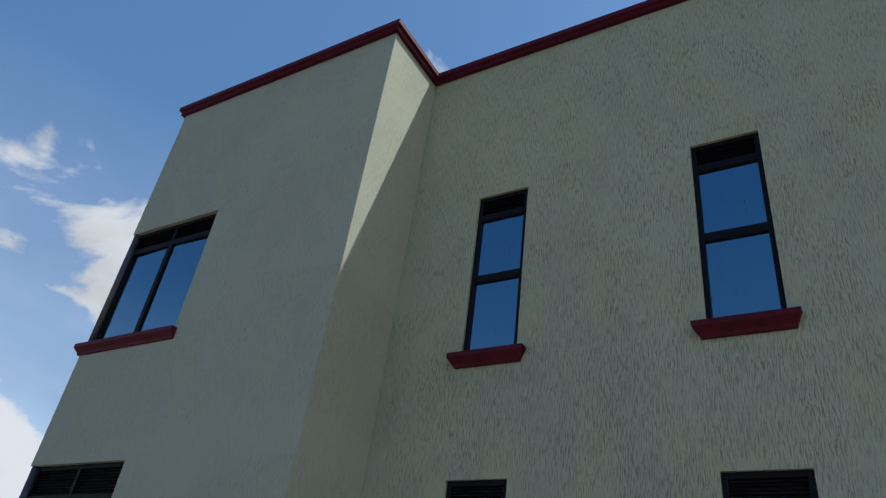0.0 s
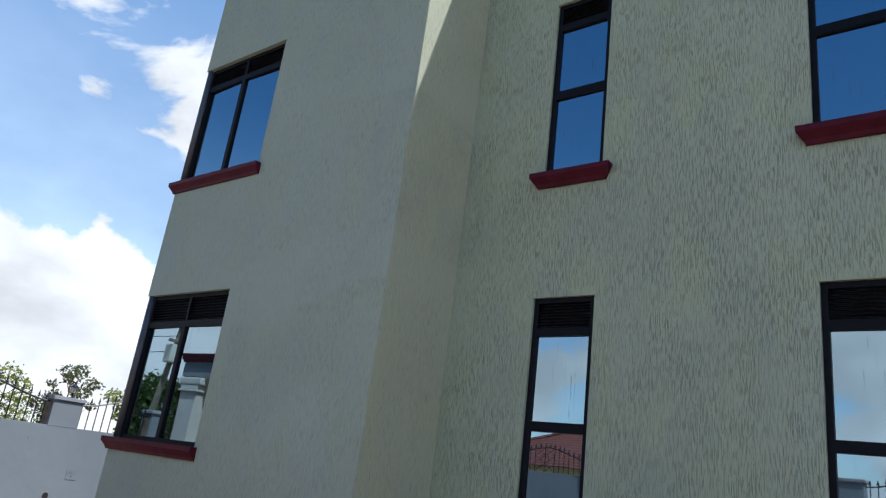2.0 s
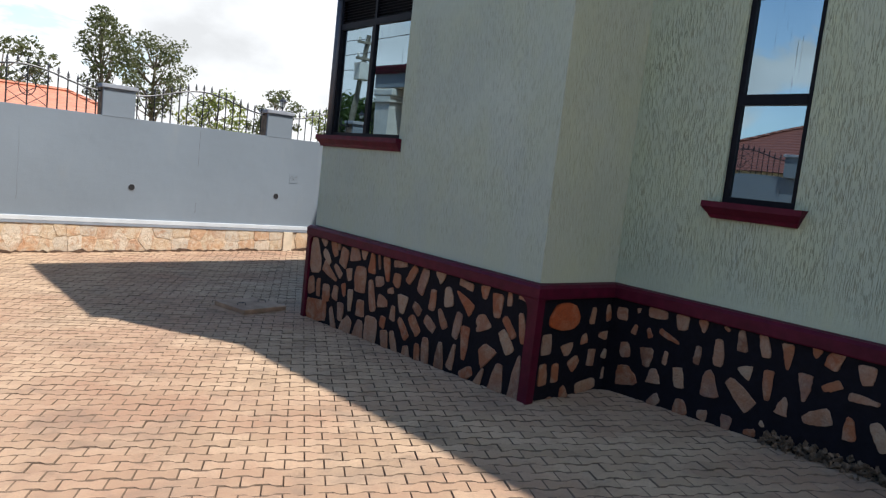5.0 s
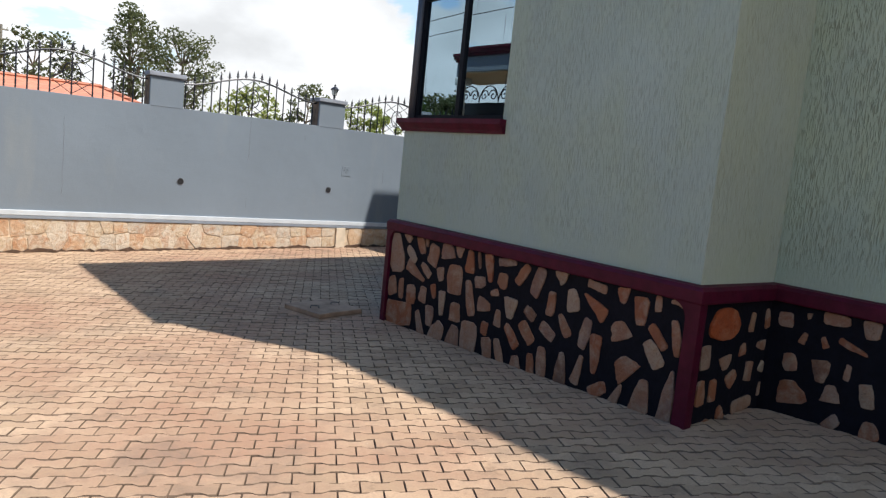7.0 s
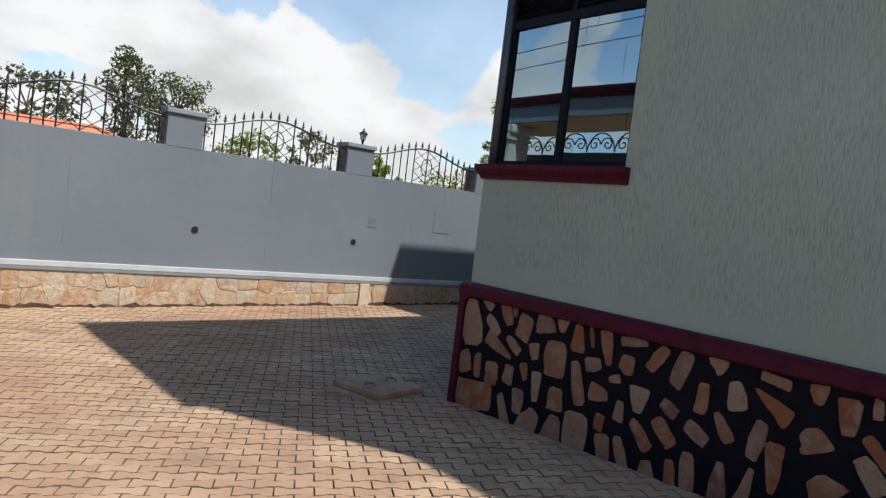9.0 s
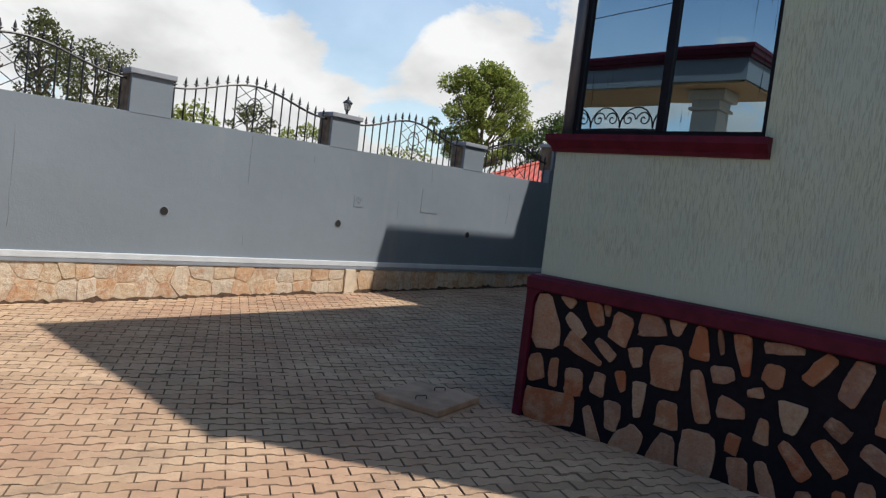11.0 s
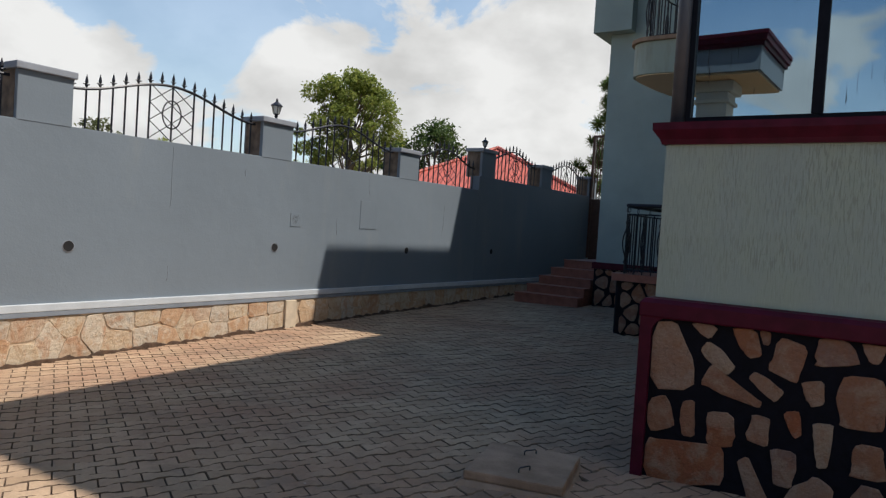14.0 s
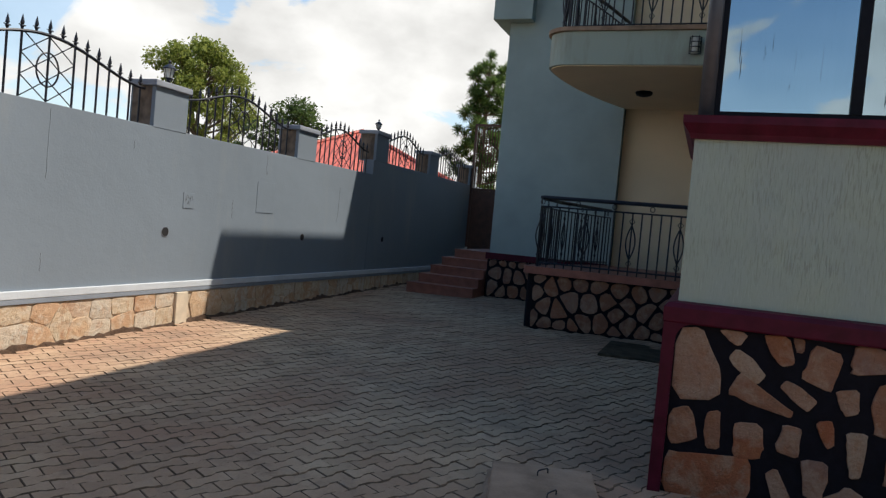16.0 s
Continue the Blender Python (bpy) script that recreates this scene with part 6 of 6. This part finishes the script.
tower_face = new("tower_facing")
tagged(tower_face, "orange stones in black mortar at the foot of the back wing", "stone facing", kind="structure")
face_box("face", XT - 0.03, XT - 0.002, 9.9, 12.2, -0.3, 0.84, "black", tower_face)
face_box("trim", XT - 0.06, XT - 0.002, 9.9, 12.24, 0.845, 0.97, "maroon", tower_face)
plinth_strip("tower", "x", XT - 0.03, -1, 10.7, 12.16, 0.83, (), 0.27, 0.045, 14, tower_face, mat="stone_dull")


def build_footing():
    """Roughly squared stones along the foot of the boundary wall."""
    rng = random.Random(21)
    holder = new("footing_stones")
    tagged(holder, "buff and orange split stones along the foot of the boundary wall", "stone footing", kind="structure")
    polys, row = [], []
    u = 0.7
    while u < 19.4:
        low = ground_z(u, 14.2) - 0.03
        tall = 0.303 - low
        k = 0.0 if tall < 0.3 else rng.random()
        if k < 0.3:
            row.append((u, low + tall * rng.uniform(0.4, 0.6)))
        else:
            cut = rng.uniform(0.45, 0.72)
            row.append((u + rng.uniform(-0.03, 0.03), low + tall * cut * 0.5))
            row.append((u + rng.uniform(-0.07, 0.07), low + tall * (1 + cut) * 0.5))
        u += rng.uniform(0.17, 0.34)
    for k in range(12):
        u0 = 1.0 + 1.5 * k
        low = ground_z(u0 + 0.75, 14.2) - 0.03
        outline = [(u0 - 0.3, low), (u0 + 1.8, low), (u0 + 1.8, 0.303), (u0 - 0.3, 0.303)]
        near = [p for p in row if u0 - 0.7 < p[0] < u0 + 2.2]
        polys += [c for c in cells(near, outline, lambda *a: 0.008 * rng.uniform(0.3, 1.6)) if u0 <= centre(c)[0] < u0 + 1.5 and not 7.9 < centre(c)[0] < 8.1]
    bm = bmesh.new()
    box(bm, 7.90, 8.10, 14.185, 14.2285, -0.12, 0.306, 0.008)
    part("block", bm, "pale_block", holder, "pale cut block standing among the stones")

    def place(u_, v_, o):
        return (u_, 14.228 - o, v_)

    for p in polys:
        q = soften(p, rng, 0.010, 0.14)
        if len(q) < 4 or area(q) < 0.002:
            continue
        vs, fs = stone_mesh(q, 0.009 * rng.uniform(0.5, 1.6), rng, place)
        me = bpy.data.meshes.new("stone")
        o = Vector(vs[-1])
        me.from_pydata([tuple(Vector(v) - o) for v in vs], [], fs)
        me.materials.append(M["ashlar"])
        ob = new("stone", me)
        ob.location = o
        ob.parent = holder


build_footing()


def soil_strip():
    """Damp soil lying in the corner between the paving and the boundary wall."""
    rng = random.Random(17)
    s = new("soil_strip")
    tagged(s, "damp brown soil along the foot of the boundary wall", "soil", kind="structure")
    bm = bmesh.new()
    n = 260
    rows = []
    for i in range(n + 1):
        x = 1.0 + 17.5 * i / n
        w, h = rng.uniform(0.0, 0.045), rng.uniform(0.0, 0.05) + max(0, 0.04 * math.sin(x * 7.3) * math.sin(x * 2.9))
        z = ground_z(x, 14.2)
        rows.append([bm.verts.new((x, 14.19 - w, z - 0.02)), bm.verts.new((x, 14.20 - w * 0.3, z + h * 0.7)), bm.verts.new((x, 14.24, z + h))])
    for a, b in zip(rows, rows[1:]):
        for k in (0, 1):
            bm.faces.new((a[k], b[k], b[k + 1], a[k + 1]))
    part("soil", bm, "dirt", s)


soil_strip()


# ---- pavers ----
def build_pavers():
    L, W, G_ = 0.232, 0.1165, 0.0028
    ang = radians(-27.5)
    ca, sa = math.cos(ang), math.sin(ang)
    a, b, k = L / 2 - 0.0018, W / 2 - 0.0048, 0.024
    # dogbone outline: ends wide, waist narrow
    half = [(-a, -b - k * 0.5), (-a * 0.62, -b - k * 0.5), (-a * 0.30, -b + k * 0.5), (a * 0.30, -b + k * 0.5), (a * 0.62, -b - k * 0.5), (a, -b - k * 0.5)]
    alt = [(-a, -b + k * 0.5), (-a * 0.70, -b + k * 0.5), (-a * 0.38, -b - k * 0.5), (a * 0.38, -b - k * 0.5), (a * 0.70, -b + k * 0.5), (a, -b + k * 0.5)]
    outline = half + [(x, -y) for x, y in reversed(half)]
    n = len(outline)
    ring = np.array(outline)
    inner = ring * np.array([(a - 0.0035) / a, (b - 0.003) / b])
    local = np.concatenate([np.c_[ring, np.full(n, -0.045)], np.c_[ring, np.full(n, -0.008)], np.c_[inner, np.zeros(n)]])
    faces = []
    for i in range(n):
        j = (i + 1) % n
        faces += [(i, j, n + j, n + i), (n + i, n + j, 2 * n + j, 2 * n + i)]
    faces.append(tuple(range(2 * n, 3 * n)))
    slots = [1] * (2 * n) + [0]
    me = bpy.data.meshes.new("paver")
    me.from_pydata(local.tolist(), [], faces)
    me.materials.append(M["paver"])
    me.materials.append(M["joint_dirt"])
    me.polygons.foreach_set("material_index", slots)
    rng = random.Random(4)
    holder = new("paving")
    tagged(holder, "sandy pink-grey interlocking concrete pavers, dogbone shaped", "paving", kind="structure")
    far_v, far_f, singles = [], [], 0
    tmpl = np.array(local)
    for r in range(-190, 190):
        for c in range(-80, 80):
            u = (c + (0.5 if r % 2 else 0.0)) * L
            v = r * W
            x, y = 4.0 + u * ca - v * sa, 8.0 + u * sa + v * ca
            if not (-8.9 < x < 15.2 and -6.0 < y < 14.18) or (abs(x - 0.38) < 0.27 and abs(y - 9.47) < 0.27) or (abs(x - 0.7) < 0.34 and abs(y - 13.65) < 0.34):
                continue
            if x > XW - 0.1 and y < YA - 0.02 or x > XB - 0.1 and YA - 0.1 < y < YB + 0.10 or x > 10.9 and y < 10.6 or (x > 14.1 and y < 12.2):
                if x > 6.5 and not (x > 10.9 and y > 8.3) and y < YB + 0.1 and x < 15 or x > 10.98:
                    continue
                if x > XB + 0.1 and YA < y < YB or x > XW + 0.1 and y < YA:
                    continue
            if math.hypot((x - 4.92) * 0.9, y - 8.93) < 0.30:
                continue
            z = ground_z(x, y)
            tilt = (rng.uniform(-0.010, 0.010), rng.uniform(-0.010, 0.010))
            dz = rng.uniform(-0.004, 0.003)
            turn = rng.uniform(-0.012, 0.012)
            if 2.7 < x < 4.9 and 6.3 < y < 9.6 and singles < 300:
                ob = new("paver", me)
                ob.location = (x, y, z + dz)
                ob.rotation_euler = (-0.03 + tilt[0], -0.024 + tilt[1], ang + turn)
                ob.parent = holder
                singles += 1
                continue
            cb, sb = math.cos(ang + turn), math.sin(ang + turn)
            base = len(far_v) * 3 * n
            pts = tmpl.copy()
            X = pts[:, 0] * cb - pts[:, 1] * sb
            Y = pts[:, 0] * sb + pts[:, 1] * cb
            Z = pts[:, 2] + z + dz + X * (0.024 + tilt[0]) + Y * ((-0.04 if y < 8.4 else -0.019) + tilt[1])
            far_v.append(np.c_[X + x, Y + y, Z])
            far_f += [tuple(base + q for q in f) for f in faces]
    far = bpy.data.meshes.new("paving_field")
    far.from_pydata(np.concatenate(far_v).tolist(), [], far_f)
    far.materials.append(M["paver_far"])
    far.materials.append(M["joint_dirt"])
    far.polygons.foreach_set("material_index", slots * len(far_v))
    ob = new("paving_field", far)
    ob.parent = holder
    ob["kind"] = "stuff"


build_pavers()
